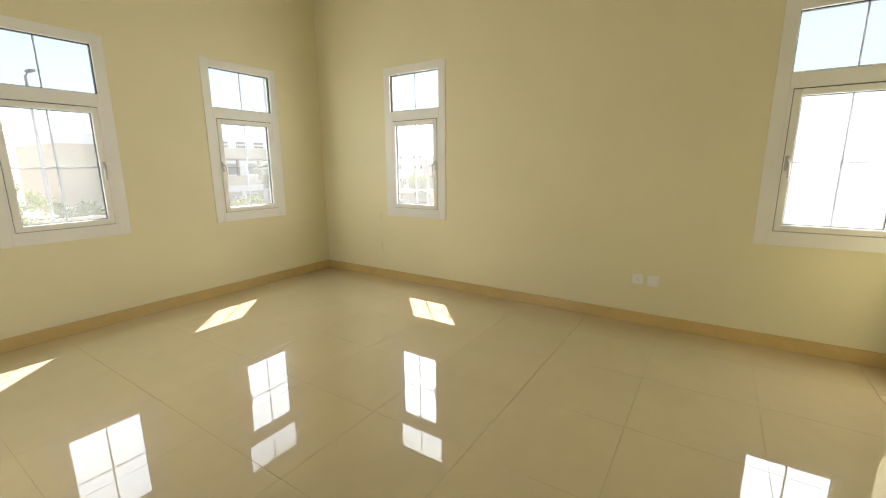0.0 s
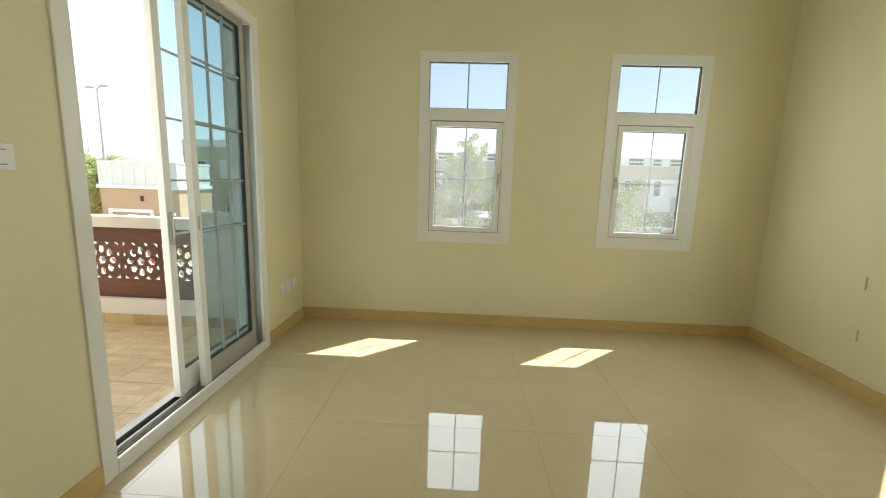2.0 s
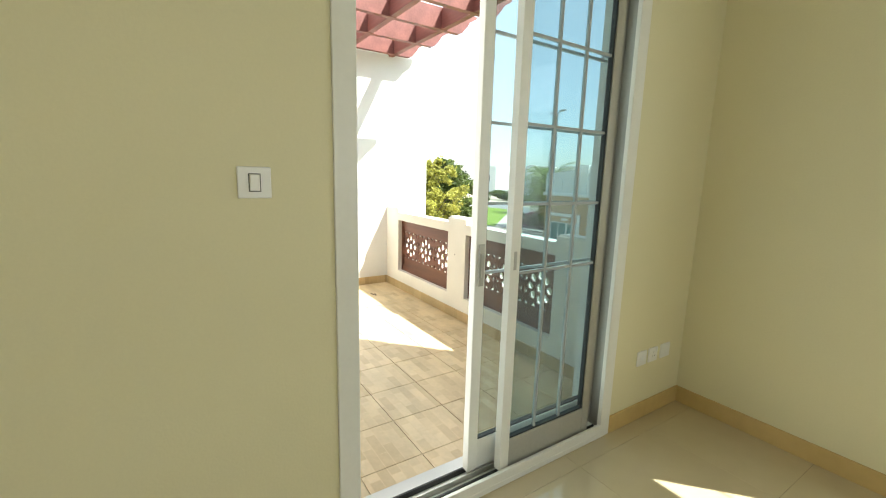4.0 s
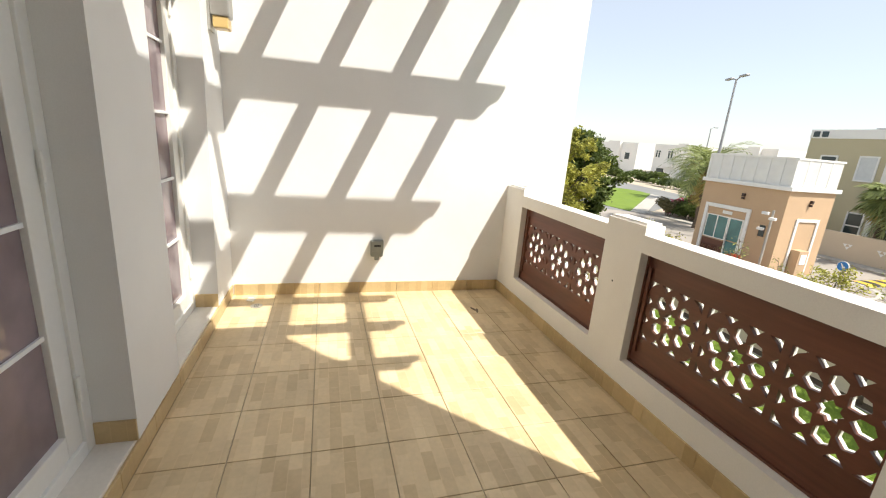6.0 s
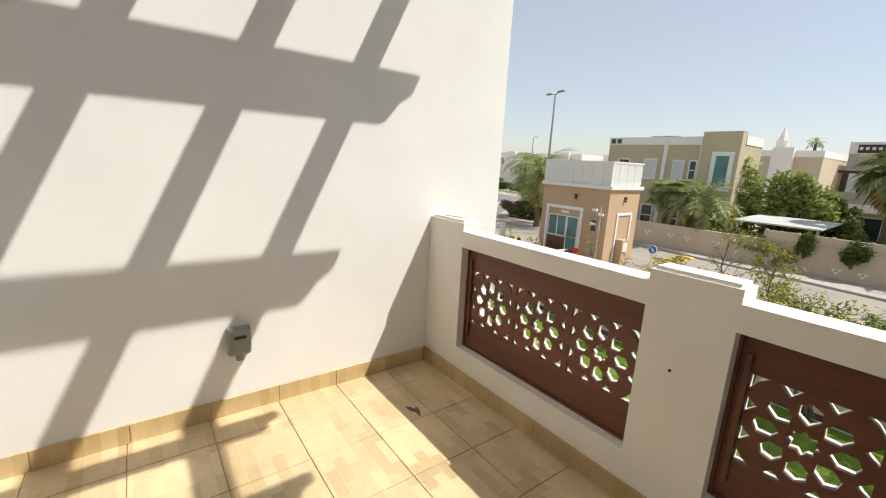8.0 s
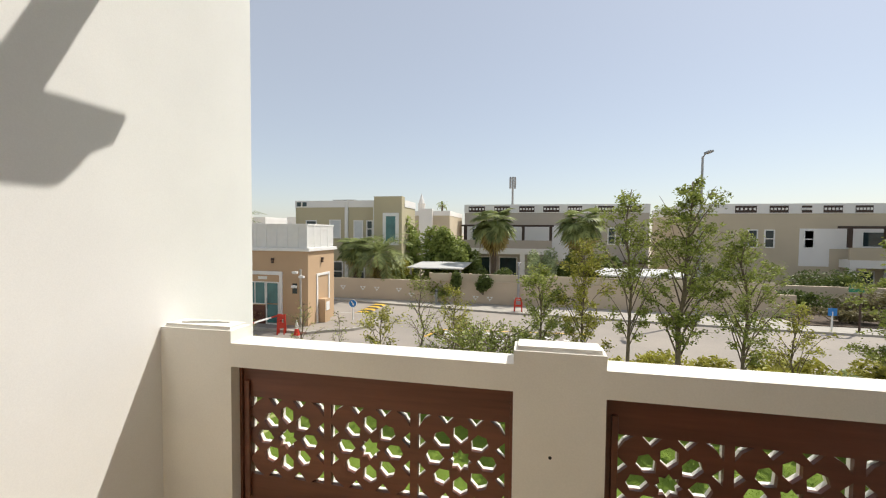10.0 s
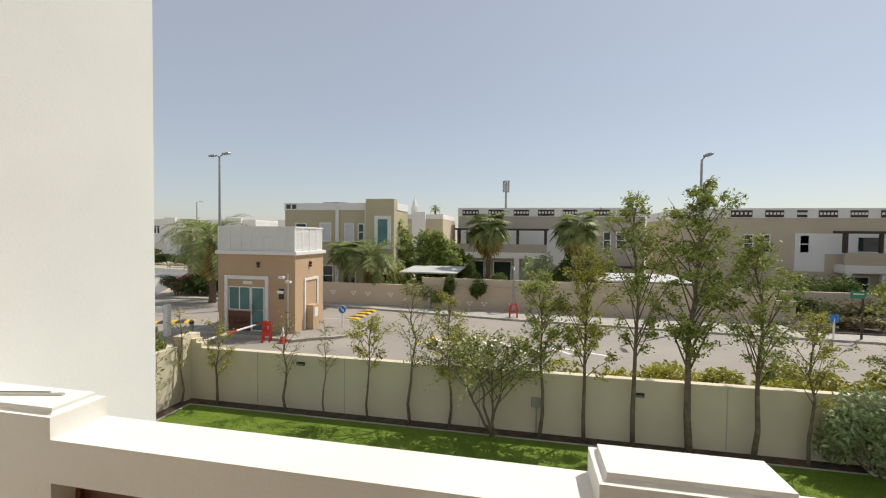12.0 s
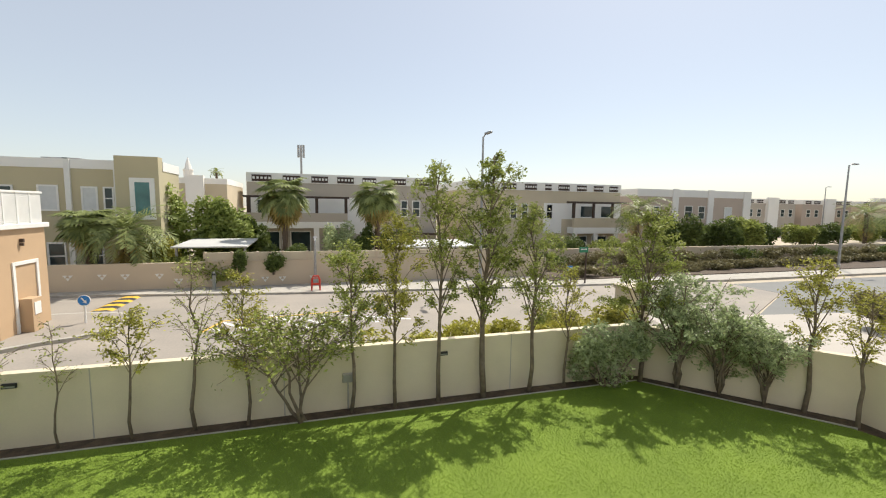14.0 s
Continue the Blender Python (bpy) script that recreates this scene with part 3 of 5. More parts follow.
for a, b in PANELS:
    top = thing("fretwork_panel", "dark brown board with pierced star rosettes in parapet", "panel", None, "parapet panels")
    holes = fret_holes(a + 0.057, b - 0.057, 0.364, 0.699, 3)
    part("board", pierced(a + 0.012, b - 0.012, P_LOW + 0.012, P_HIGH - 0.012, holes, -0.262, -0.245), "brown", top)
    part("backing", pierced(a, b, P_LOW, P_HIGH, holes, -0.2445, -0.228), "parapet", top, "cream rendered outer layer with the same holes")
    part("border", boxes(*frame_rows(a, b, P_LOW, P_HIGH, 0.012, -0.272, -0.245), bevel=0.002), "brown", top)
    part("stile", boxes((a + 0.026, -0.276, P_LOW + 0.075, a + 0.048, -0.2625, P_HIGH - 0.07), bevel=0.003), "brown", top)

# pergola: beams out from the house wall, cross slats between them
pergola = thing("pergola", "reddish-brown timber pergola lattice over the terrace", "pergola")
BEAMS = [-3.55 + 0.53 * i for i in range(7)]
Z0, Z1 = 2.80, 3.00
for x in BEAMS:
    profile = [(SOUTH, Z0), (-0.085, Z0), (-0.05, Z0 + 0.018), (0.01, Z0 + 0.085), (0.04, Z0 + 0.13), (0.125, Z1 - 0.02), (0.125, Z1), (SOUTH, Z1)]
    part("beam", prism(bmesh.new(), profile, x - 0.028, x + 0.028, "yzx"), "pergola", pergola)
for y in (-1.925, -1.375, -0.825, -0.27):
    for x0, x1 in zip([WEST] + [b + 0.028 for b in BEAMS], [b - 0.028 for b in BEAMS] + [-0.25]):
        part("slat", boxes((x0, y - 0.03, Z0 + 0.004, x1, y + 0.03, Z1 - 0.004)), "pergola", pergola)


# glazed doors of the terrace's house wall
def glazed_door(name, x0, x1):
    top = thing(name, "white framed glazed door, closed, in a recess", "door", None, "terrace doors", "structure")
    y = SOUTH - 0.165
    part("door_frame", boxes(*frame_rows(x0, x1, 0.07, 2.25, 0.055, y - 0.06, y + 0.02), bevel=0.003), "upvc", top)
    lf = part("door_leaf", boxes(*frame_rows(x0 + 0.055, x1 - 0.055, 0.125, 2.195, 0.09, y - 0.045, y + 0.008), bevel=0.003), "upvc", top)
    part("pane", boxes((x0 + 0.145, y - 0.022, 0.215, x1 - 0.145, y - 0.014, 2.105)), "curtain_pane", lf, "reflecting glass before a mauve curtain")
    for z in (0.60, 0.98, 1.36, 1.74):
        part("glazing_bar", boxes((x0 + 0.145, y - 0.012, z - 0.008, x1 - 0.145, y - 0.002, z + 0.008)), "bar", lf)
    for z in (0.35, 1.15, 1.95):
        part("hinge", tubes(([(x0 + 0.055, y + 0.022, z - 0.05), (x0 + 0.055, y + 0.022, z + 0.05)], 0.009)), "upvc", top)


glazed_door("door_2", -3.20, -2.335)
glazed_door("door_3", -1.84, -0.60)

# wall lamp, socket box, drain, small litter
lamp = thing("wall_lamp", "brass and glass outdoor wall lamp, unlit", "lamp", pose(-3.42, SOUTH, 1.98))
part("back_plate", boxes((-0.06, 0, -0.09, 0.06, 0.018, 0.09), bevel=0.004), "metal", lamp)
part("body", boxes((-0.065, 0.018, 0.0, 0.065, 0.13, 0.14), bevel=0.01), "metal", lamp, "brass-coloured housing")
part("diffuser", boxes((-0.055, 0.028, -0.07, 0.055, 0.12, 0.0), bevel=0.008), "yellow_glass" if "yellow_glass" in M else "skirting", lamp, "amber glass diffuser")

sbox = thing("outdoor_socket", "grey weatherproof socket box on white wall", "socket", pose(WEST, -1.495, 0.38))
part("body", boxes((0, -0.055, -0.075, 0.045, 0.055, 0.075), bevel=0.012), "grey_plastic", sbox)
part("cover", boxes((0.045, -0.05, -0.02, 0.062, 0.05, 0.072), bevel=0.008), "grey_plastic", sbox, "hinged grey cover")
part("name_strip", boxes((0.062, -0.028, 0.022, 0.0635, 0.028, 0.038)), "gasket", sbox)
part("cable_gland", tubes(([(0.022, 0, -0.075), (0.022, 0, -0.105)], 0.02)), "grey_plastic", sbox)

drain = thing("floor_drain", "small round metal floor drain", "drain", pose(-3.42, -2.44, TERRACE))
part("ring", tubes(([(0, 0, 0), (0, 0, 0.003)], 0.045), sides=20), "metal", drain)
part("slot", boxes((-0.03, -0.014, 0.003, 0.03, -0.010, 0.0038), (-0.03, -0.002, 0.003, 0.03, 0.002, 0.0038), (-0.03, 0.010, 0.003, 0.03, 0.014, 0.0038)), "gasket", drain)
for (x, y, r) in ((-3.2, -0.72, 20), (-3.17, -0.70, -15)):
    lf = prism(bmesh.new(), [(-0.045, 0), (-0.01, 0.012), (0.03, 0.006), (0.05, 0), (0.02, -0.010), (-0.02, -0.012)], 0, 0.004)
    tagged(part("dead_leaf", lf, "bark"), "dry brown leaf lying on the tiles", "leaf").matrix_basis = pose(x, y, TERRACE, 0, 0, r)
paper = tagged(part("paper_scrap", prism(bmesh.new(), [(-0.04, -0.02), (0.03, -0.03), (0.05, 0.02), (0.0, 0.035), (-0.03, 0.015)], 0, 0.006), "white"), "crumpled white paper scrap in the corner", "litter")
paper.matrix_basis = pose(-3.56, -2.5, TERRACE)
clip = thing("metal_clip", "loose grey metal bracket lying on the parapet pier", "bracket", pose(-3.50, -0.262, PIER, 0, 0, 12))
bm = boxes((-0.10, -0.006, 0, 0.10, 0.002, 0.005), (-0.085, 0.005, 0, 0.06, 0.009, 0.006))
part("bar", bm, "metal", clip)

# ---- the garden and its walls ----
WALL_Y, WALL_X, WALL_TOP = 9.45, -12.05, -1.99
shell("ground", "sandy ground that reaches the horizon", boxes((-2500, -2500, GROUND - 0.6, 2500, 2500, GROUND - 0.05)), "sand", "ground")
shell("lawn", "bright green artificial lawn", prism(bmesh.new(), [(-11.6, 0.25), (9.1, 0.25), (9.1, 5.1), (8.95, 5.6), (6.05, 9.02), (-11.6, 9.02)], GROUND - 0.05, GROUND), "lawn", "lawn")
shell("soil_strip", "dark planting strip along the garden wall", prism(bmesh.new(), [(WALL_X, 0.25), (-11.66, 0.25), (-11.66, 9.07), (6.08, 9.07), (9.03, 5.63), (9.18, 5.1), (9.18, 0.25), (9.6, 0.25), (9.6, 5.45), (9.5, 5.8), (6.2, WALL_Y), (WALL_X, WALL_Y)], GROUND - 0.05, GROUND - 0.01), "soil", "soil")
shell("lawn_edging", "thin concrete edging of the lawn", boxes((-11.66, 9.02, GROUND - 0.05, 6.05, 9.06, GROUND + 0.02), (-11.66, 0.25, GROUND - 0.05, -11.6, 9.02, GROUND + 0.02), bevel=0.008), "kerb", "edging")
bm = boxes((0, -0.02, 0, 4.6, 0.02, 0.07), bevel=0.008)
shell("lawn_edging_corner", "thin concrete edging of the lawn", bm, "kerb", "edging").matrix_basis = pose(6.06, 9.04, GROUND - 0.05, 0, 0, -49.3)

gw = shell("garden_wall", "sand-coloured rendered garden wall", boxes((-11.6, WALL_Y, GROUND - 0.05, 6.2, WALL_Y + 0.2, WALL_TOP)), "garden_wall", "wall")
shell("garden_wall_west", "sand-coloured rendered garden wall", boxes((WALL_X - 0.2, -3, GROUND - 0.05, WALL_X, WALL_Y - 0.3, WALL_TOP + 0.10)), "garden_wall", "wall")
shell("garden_wall_pier", "stepped corner pier of the garden wall", boxes((WALL_X - 0.25, WALL_Y - 0.3, GROUND - 0.05, -11.95, WALL_Y + 0.35, -1.62), (-11.95, WALL_Y, GROUND - 0.05, -11.78, WALL_Y + 0.25, -1.74), (-11.78, WALL_Y, GROUND - 0.05, -11.6, WALL_Y + 0.22, -1.85)), "garden_wall", "wall")
span = math.hypot(9.5 - 6.2, 5.8 - WALL_Y)
shell("garden_wall_corner", "sand-coloured rendered garden wall", boxes((0, 0, -0.05, span, 0.2, WALL_TOP - GROUND)), "garden_wall", "wall").matrix_basis = pose(6.2, WALL_Y, GROUND, 0, 0, math.degrees(math.atan2(5.8 - WALL_Y, 9.5 - 6.2)))
shell("garden_wall_east", "sand-coloured rendered garden wall", boxes((9.5, -6, GROUND - 0.05, 9.7, 5.8, WALL_TOP - 0.02)), "garden_wall", "wall")


for x in (-9.75, -7.1, -3.4, 2.3):
    part("joint", boxes((x - 0.012, WALL_Y - 0.004, GROUND, x + 0.012, WALL_Y - 0.0005, WALL_TOP)), "kerb", gw)


def wall_light(x, y, z, turn=0):
    top = thing("garden_wall_light", "small black brick light on the garden wall", "lamp", pose(x, y, z, 0, 0, turn), "garden wall lights")
    part("housing", boxes((-0.12, -0.05, -0.05, 0.12, 0, 0.05), bevel=0.01), "black", top)
    part("lens", boxes((-0.10, -0.054, -0.03, 0.10, -0.05, 0.0)), "grey_plastic", top)


wall_light(-8.4, WALL_Y, -2.22)
wall_light(0.40, WALL_Y, -2.34)
wall_light(WALL_X, 7.6, -2.2, 90)
gb = thing("socket_box", "grey weatherproof socket box on the garden wall", "socket", pose(-1.95, WALL_Y, -2.72))
part("body", boxes((-0.15, -0.09, -0.11, 0.15, 0, 0.11), bevel=0.02), "kerb", gb)
part("lid", boxes((-0.12, -0.105, -0.08, 0.12, -0.09, 0.09), bevel=0.006), "steel", gb)
part("conduit", tubes(([(-0.02, -0.04, -0.11), (-0.02, -0.04, -0.77)], 0.018)), "kerb", gb)

store = thing("garden_bench_block", "cream rendered barbecue counter against the garden wall", "counter")
part("body", boxes((WALL_X, 3.0, GROUND - 0.05, -11.45, 6.35, -2.35), bevel=0.01), "garden_wall", store)
part("top", boxes((WALL_X, 2.9, -2.35, -11.3, 6.55, -2.27), bevel=0.01), "white", store, "pale overhanging slab")
for y in (5.5, 5.75, 6.0):
    part("vent_block", boxes((-11.45, y - 0.06, -2.62, -11.444, y + 0.06, -2.46)), "black", store)
part("louvre", boxes((-11.45, 4.75, -2.72, -11.435, 5.25, -2.45), bevel=0.004), "white", store, "white louvred panel")
for k in range(4):
    part("louvre_slat", boxes((-11.435, 4.8, -2.70 + 0.06 * k, -11.425, 5.2, -2.67 + 0.06 * k)), "steel", store)
# worn marks on the lawn and a loose hose
for way in ([(-11.3, 5.46), (-11.0, 5.44), (-10.72, 5.45)], [(-10.0, 5.40), (-9.6, 5.37), (-9.2, 5.43), (-8.56, 5.41)]):
    tagged(part("garden_hose", tubes(([(x, y, GROUND + 0.022) for x, y in way], 0.02)), "grey_plastic"), "short dark strip lying across the lawn", "hose")
rng = np.random.default_rng(5)
bm = bmesh.new()
for (x0, y0), (x1, y1), n in (((-8.45, 5.6), (-8.45, 7.22), 30), ((-8.99, 7.26), (-8.70, 7.86), 14)):
    for k in range(n):
        f = k / (n - 1)
        x, y, w = x0 + (x1 - x0) * f + rng.normal(0, 0.018), y0 + (y1 - y0) * f, rng.uniform(0.035, 0.085)
        prism(bm, [(x - w, y - 0.05), (x + w * 0.8, y - 0.06), (x + w, y + 0.05), (x - w * 0.9, y + 0.06)], GROUND, GROUND + 0.012 + 0.0002 * (k % 3))
tagged(part("worn_seam", bm, "seam"), "pale worn seam in the artificial lawn", "lawn seam", "", "stuff")


def grass_field(count, seed):
    """Short upright blades strewn over the lawn, one mesh."""
    rng = np.random.default_rng(seed)
    x, y = rng.uniform(-11.55, 9.0, count), rng.uniform(1.2, 9.0, count)
    keep = x + (y - 9.02) * 0.86 < 6.0
    x, y = x[keep], y[keep]
    n = len(x)
    turn, h, w = rng.uniform(0, math.tau, n), rng.uniform(0.012, 0.026, n), rng.uniform(0.004, 0.007, n)
    c, s = np.cos(turn) * w, np.sin(turn) * w
    v = np.empty((n, 3, 3))
    v[:, 0] = np.stack([x - c, y - s, np.full(n, GROUND)], 1)
    v[:, 1] = np.stack([x + c, y + s, np.full(n, GROUND)], 1)
    v[:, 2] = np.stack([x + rng.normal(0, 0.012, n), y + rng.normal(0, 0.012, n), GROUND + h], 1)
    mesh = bpy.data.meshes.new("grass_blades")
    mesh.from_pydata(v.reshape(-1, 3), [], np.arange(n * 3).reshape(n, 3).tolist())
    mesh.materials.append(M["lawn_blade"])
    return tagged(new("grass_blades", mesh), "bright green blades of the artificial lawn", "grass", "", "stuff")


grass_field(260000, 7)

# ---- road and pavements outside ----
shell("road_paving", "block-paved entrance road", prism(bmesh.new(), [(-19, 9.9), (9.5, 9.9), (24, 17.5), (24, 22), (10, 22.3), (-3, 23.3), (-16, 25.2), (-30, 25.2), (-40, 9.9)], GROUND - 0.05, GROUND - 0.01), "paving", "road")
shell("road", "grey asphalt road", prism(bmesh.new(), [(9.9, -40), (60, -40), (160, 10), (160, 24), (60, 20.5), (24, 20.6), (24, 17.4), (9.9, 9.9)], GROUND - 0.05, GROUND - 0.004), "asphalt", "road")
shell("road_west", "grey asphalt road beyond the gate", prism(bmesh.new(), [(-40, 9.9), (-30, 25.2), (-44, 46), (-120, 62), (-120, 52), (-60, 36), (-60, 9.9)], GROUND - 0.05, GROUND - 0.014), "asphalt", "road")
shell("pavement", "grey pavement before the boundary wall", prism(bmesh.new(), [(-30, 25.2), (-16, 25.2), (-3, 23.3), (10, 22.3), (24, 21.6), (60, 21.4), (60, 23.5), (24, 23.6), (10, 26), (-30, 26)], GROUND - 0.05, GROUND + 0.10), "kerb", "pavement")
# planted bank beyond the asphalt
shell("planted_bank", "brown planted bank beyond the road", prism(bmesh.new(), [(12, 23.7), (60, 23.6), (160, 27), (160, 42), (12, 42)], GROUND - 0.05, GROUND + 0.15), "soil", "bank")
# traffic island round the guard house
isl = [(-18.5, 16.2), (-12.5, 15.9)] + [(-12.0 + 1.9 * math.cos(a), 18.7 + 2.15 * math.sin(a)) for a in [radians(d) for d in range(-80, 91, 17)]] + [(-18.5, 20.85)]
shell("traffic_island", "raised concrete island under the guard house", prism(bmesh.new(), isl, GROUND - 0.05, GROUND + 0.12), "kerb", "kerb")
shell("traffic_island_top", "pale paving of the traffic island", prism(bmesh.new(), [(-18.2, 16.4), (-12.6, 16.1)] + [(-12.0 + 1.7 * math.cos(a), 18.7 + 1.95 * math.sin(a)) for a in [radians(d) for d in range(-80, 91, 17)]] + [(-18.2, 20.65)], GROUND + 0.11, GROUND + 0.125), "paving", "pavement")
marks = shell("road_markings", "white hatched road markings", prism(bmesh.new(), [(-7.08, 16.9), (-6.96, 16.87), (-6.5, 18.36), (-6.62, 18.4)], GROUND - 0.01, GROUND - 0.003), "yellow", "marking")
for a, b in (((-6.74, 17.34), (-5.78, 16.5)), ((-6.63, 18.36), (-4.91, 16.5)), ((-5.48, 18.96), (-4.08, 16.72)), ((-4.74, 19.04), (-3.05, 16.55)), ((-3.75, 18.7), (-2.2, 16.65)), ((-2.75, 18.29), (-1.32, 16.77)), ((-1.62, 18.34), (-0.29, 16.84)), ((-0.66, 17.85), (1.15, 16.99))):
    side = Vector((a[1] - b[1], b[0] - a[0])).normalized() * 0.09
    bm = prism(bmesh.new(), [(a[0] - side.x, a[1] - side.y), (b[0] - side.x, b[1] - side.y), (b[0] + side.x, b[1] + side.y), (a[0] + side.x, a[1] + side.y)], GROUND - 0.01, GROUND - 0.004)
    part("stripe", bm, "marking", marks)
part("stripe", prism(bmesh.new(), [(-6.56, 18.42), (-6.6, 18.52), (0.6, 19.3), (0.6, 19.2)], GROUND - 0.01, GROUND - 0.003), "yellow", marks)
shell("road_apron", "pale concrete apron beside the garden wall", prism(bmesh.new(), [(9.9, -30), (60, -30), (60, 10), (24.3, 12.8), (16.4, 14), (12.6, 16.6), (9.9, 10.2)], GROUND - 0.05, GROUND - 0.001), "apron", "pavement")


def speed_hump(x, y, length, turn):
    top = thing("speed_hump", "yellow and black rubber speed hump", "speed hump", pose(x, y, GROUND - 0.012, 0, 0, turn), "speed humps")
    n = 8
    for k in range(n):
        a, b = length * k / n, length * (k + 1) / n
        bm = prism(bmesh.new(), [(-0.45, 0), (0.45, 0), (0.25, 0.06), (-0.25, 0.06)], a, b, "yzx")
        part("segment", bm, "yellow" if k % 2 else "black", top)


speed_hump(-12.1, 20.95, 3.5, 90)
speed_hump(-23.3, 17.2, 3.4, 28)


# ---- guard house ----
GX0, GX1, GY0, GY1 = -17.22, -13.05, 16.95, 19.72
gh = thing("guard_house", "peach rendered gate house with white roof screen", "guard house")
wall_b = part("wall", boxes((GX0, GY0, GROUND, GX1, GY1, 0.38)), "guard", gh)
part("cornice", boxes((GX0 - 0.12, GY0 - 0.12, 0.38, GX1 + 0.12, GY1 + 0.12, 0.56), bevel=0.02), "white", gh, "white projecting cornice")
part("roof", boxes((GX0 + 0.05, GY0 + 0.05, 0.56, GX1 - 0.05, GY1 - 0.05, 0.62)), "white", gh)
n = 7
for side in range(2):
    for k in range(n if side == 0 else 4):
        m = n if side == 0 else 4
        L0, L1 = (GX0, GX1) if side == 0 else (GY0, GY1)
        a, b = L0 + (L1 - L0) * k / m, L0 + (L1 - L0) * (k + 1) / m
        if side == 0:
            part("screen_panel", boxes((a + 0.05, GY0 + 0.03, 0.58, b - 0.05, GY0 + 0.06, 1.68)), "white", gh)
            part("screen_post", boxes((a - 0.05, GY0, 0.56, a + 0.05, GY0 + 0.09, 1.72)), "white", gh)
            sl = bmesh.new()
            for q in range(14):
                box(sl, a + 0.06, GY0 + 0.012, 0.64 + 0.073 * q, b - 0.06, GY0 + 0.03, 0.68 + 0.073 * q)
            part("screen_slats", sl, "white", gh)
        else:
            part("screen_panel", boxes((GX1 - 0.06, a + 0.05, 0.58, GX1 - 0.03, b - 0.05, 1.68)), "white", gh)
            part("screen_post", boxes((GX1 - 0.09, a - 0.05, 0.56, GX1, a + 0.05, 1.72)), "white", gh)
            sl = bmesh.new()
            for q in range(14):
                box(sl, GX1 - 0.03, a + 0.06, 0.64 + 0.073 * q, GX1 - 0.012, b - 0.06, 0.68 + 0.073 * q)
            part("screen_slats", sl, "white", gh)
part("screen_rail", boxes((GX0 - 0.02, GY0 - 0.02, 1.68, GX1 + 0.02, GY0 + 0.1, 1.76), (GX1 - 0.1, GY0 + 0.1, 1.68, GX1 + 0.02, GY1, 1.76), (GX0 - 0.02, GY0 + 0.1, 0.56, GX0 + 0.05, GY1, 1.76), (GX0 + 0.05, GY1 - 0.07, 0.56, GX1 - 0.1, GY1, 1.76)), "white", gh)
part("portal", boxes((-16.85, GY0 - 0.08, GROUND + 0.12, -16.68, GY0, -0.66), (-14.62, GY0 - 0.08, GROUND + 0.12, -14.45, GY0, -0.66), (-16.68, GY0 - 0.08, -0.84, -14.62, GY0, -0.66), bevel=0.015), "white", gh, "white moulded portal")
part("sign_plate", boxes((-15.85, GY0 - 0.02, -1.08, -15.35, GY0, -0.93)), "white", gh)
w = part("window", boxes(*frame_rows(-16.64, -15.43, -2.36, -1.2, 0.045, GY0 - 0.04, GY0), (-16.06, GY0 - 0.04, -2.315, -16.01, GY0, -1.245)), "upvc", gh)
for a, b in ((-16.595, -16.06), (-16.01, -15.475)):
    part("pane", boxes((a, GY0 - 0.02, -2.315, b, GY0 - 0.012, -1.245)), "teal_glass", w)
d = part("door", boxes(*frame_rows(-15.4, -14.66, GROUND + 0.13, -1.2, 0.055, GY0 - 0.05, GY0)), "upvc", gh, "white glazed entrance door")
part("pane", boxes((-15.33, GY0 - 0.025, -2.3, -14.73, GY0 - 0.015, -1.27)), "teal_glass", d)
part("panel", boxes((-15.33, GY0 - 0.025, GROUND + 0.2, -14.73, GY0 - 0.015, -2.36)), "teal_glass", d)
part("handle", tubes(([(-15.3, GY0 - 0.06, -2.6), (-15.3, GY0 - 0.1, -2.55), (-15.3, GY0 - 0.1, -2.05), (-15.3, GY0 - 0.06, -2.0)], 0.02)), "steel", d)
scr = part("lattice", pierced(-16.62, -15.45, -3.36, -2.42, fret_holes(-16.6, -15.6, -3.05, -2.7, 3), GY0 - 0.05, GY0 - 0.01), "brown", gh, "dark red-brown fretwork screen")
part("side_window", boxes((-14.15, GY0 - 0.03, -1.75, -13.65, GY0 - 0.001, -1.2)), "dark_pane", gh)
part("side_window_frame", boxes((-14.2, GY0 - 0.05, -1.82, -13.9, GY0 - 0.03, -1.15), (-13.9, GY0 - 0.05, -1.23, -13.6, GY0 - 0.03, -1.15)), "guard", gh)
for x, y in ((-15.0, GY0 - 0.05), (GX1 + 0.05, 18.3)):
    part("wall_light", boxes((x - 0.07, y - 0.05, -0.12, x + 0.07, y + 0.05, 0.02), (x - 0.06, y - 0.04, -0.24, x + 0.06, y + 0.04, -0.14), bevel=0.01), "dark_wood", gh)
part("niche", boxes((GX1, 17.75, GROUND + 0.12, GX1 + 0.05, 17.88, -0.80), (GX1, 19.02, GROUND + 0.12, GX1 + 0.05, 19.15, -0.80), (GX1, 17.88, -0.93, GX1 + 0.05, 19.02, -0.80), bevel=0.01), "white", gh, "white moulded blind niche")
part("meter_box", boxes((GX1 + 0.002, 17.95, GROUND + 0.12, GX1 + 0.4, 18.5, -2.15), bevel=0.01), "guard", gh)
part("meter_door", boxes((GX1 + 0.4, 18.05, -2.75, GX1 + 0.42, 18.4, -2.3)), "white", gh)
cctv = thing("security_camera", "white security cameras on a post by the gate house", "camera", pose(-13.25, 16.6, GROUND + 0.11))
part("pole", tubes(([(0, 0, 0), (0, 0, 2.9)], 0.05)), "kerb", cctv)
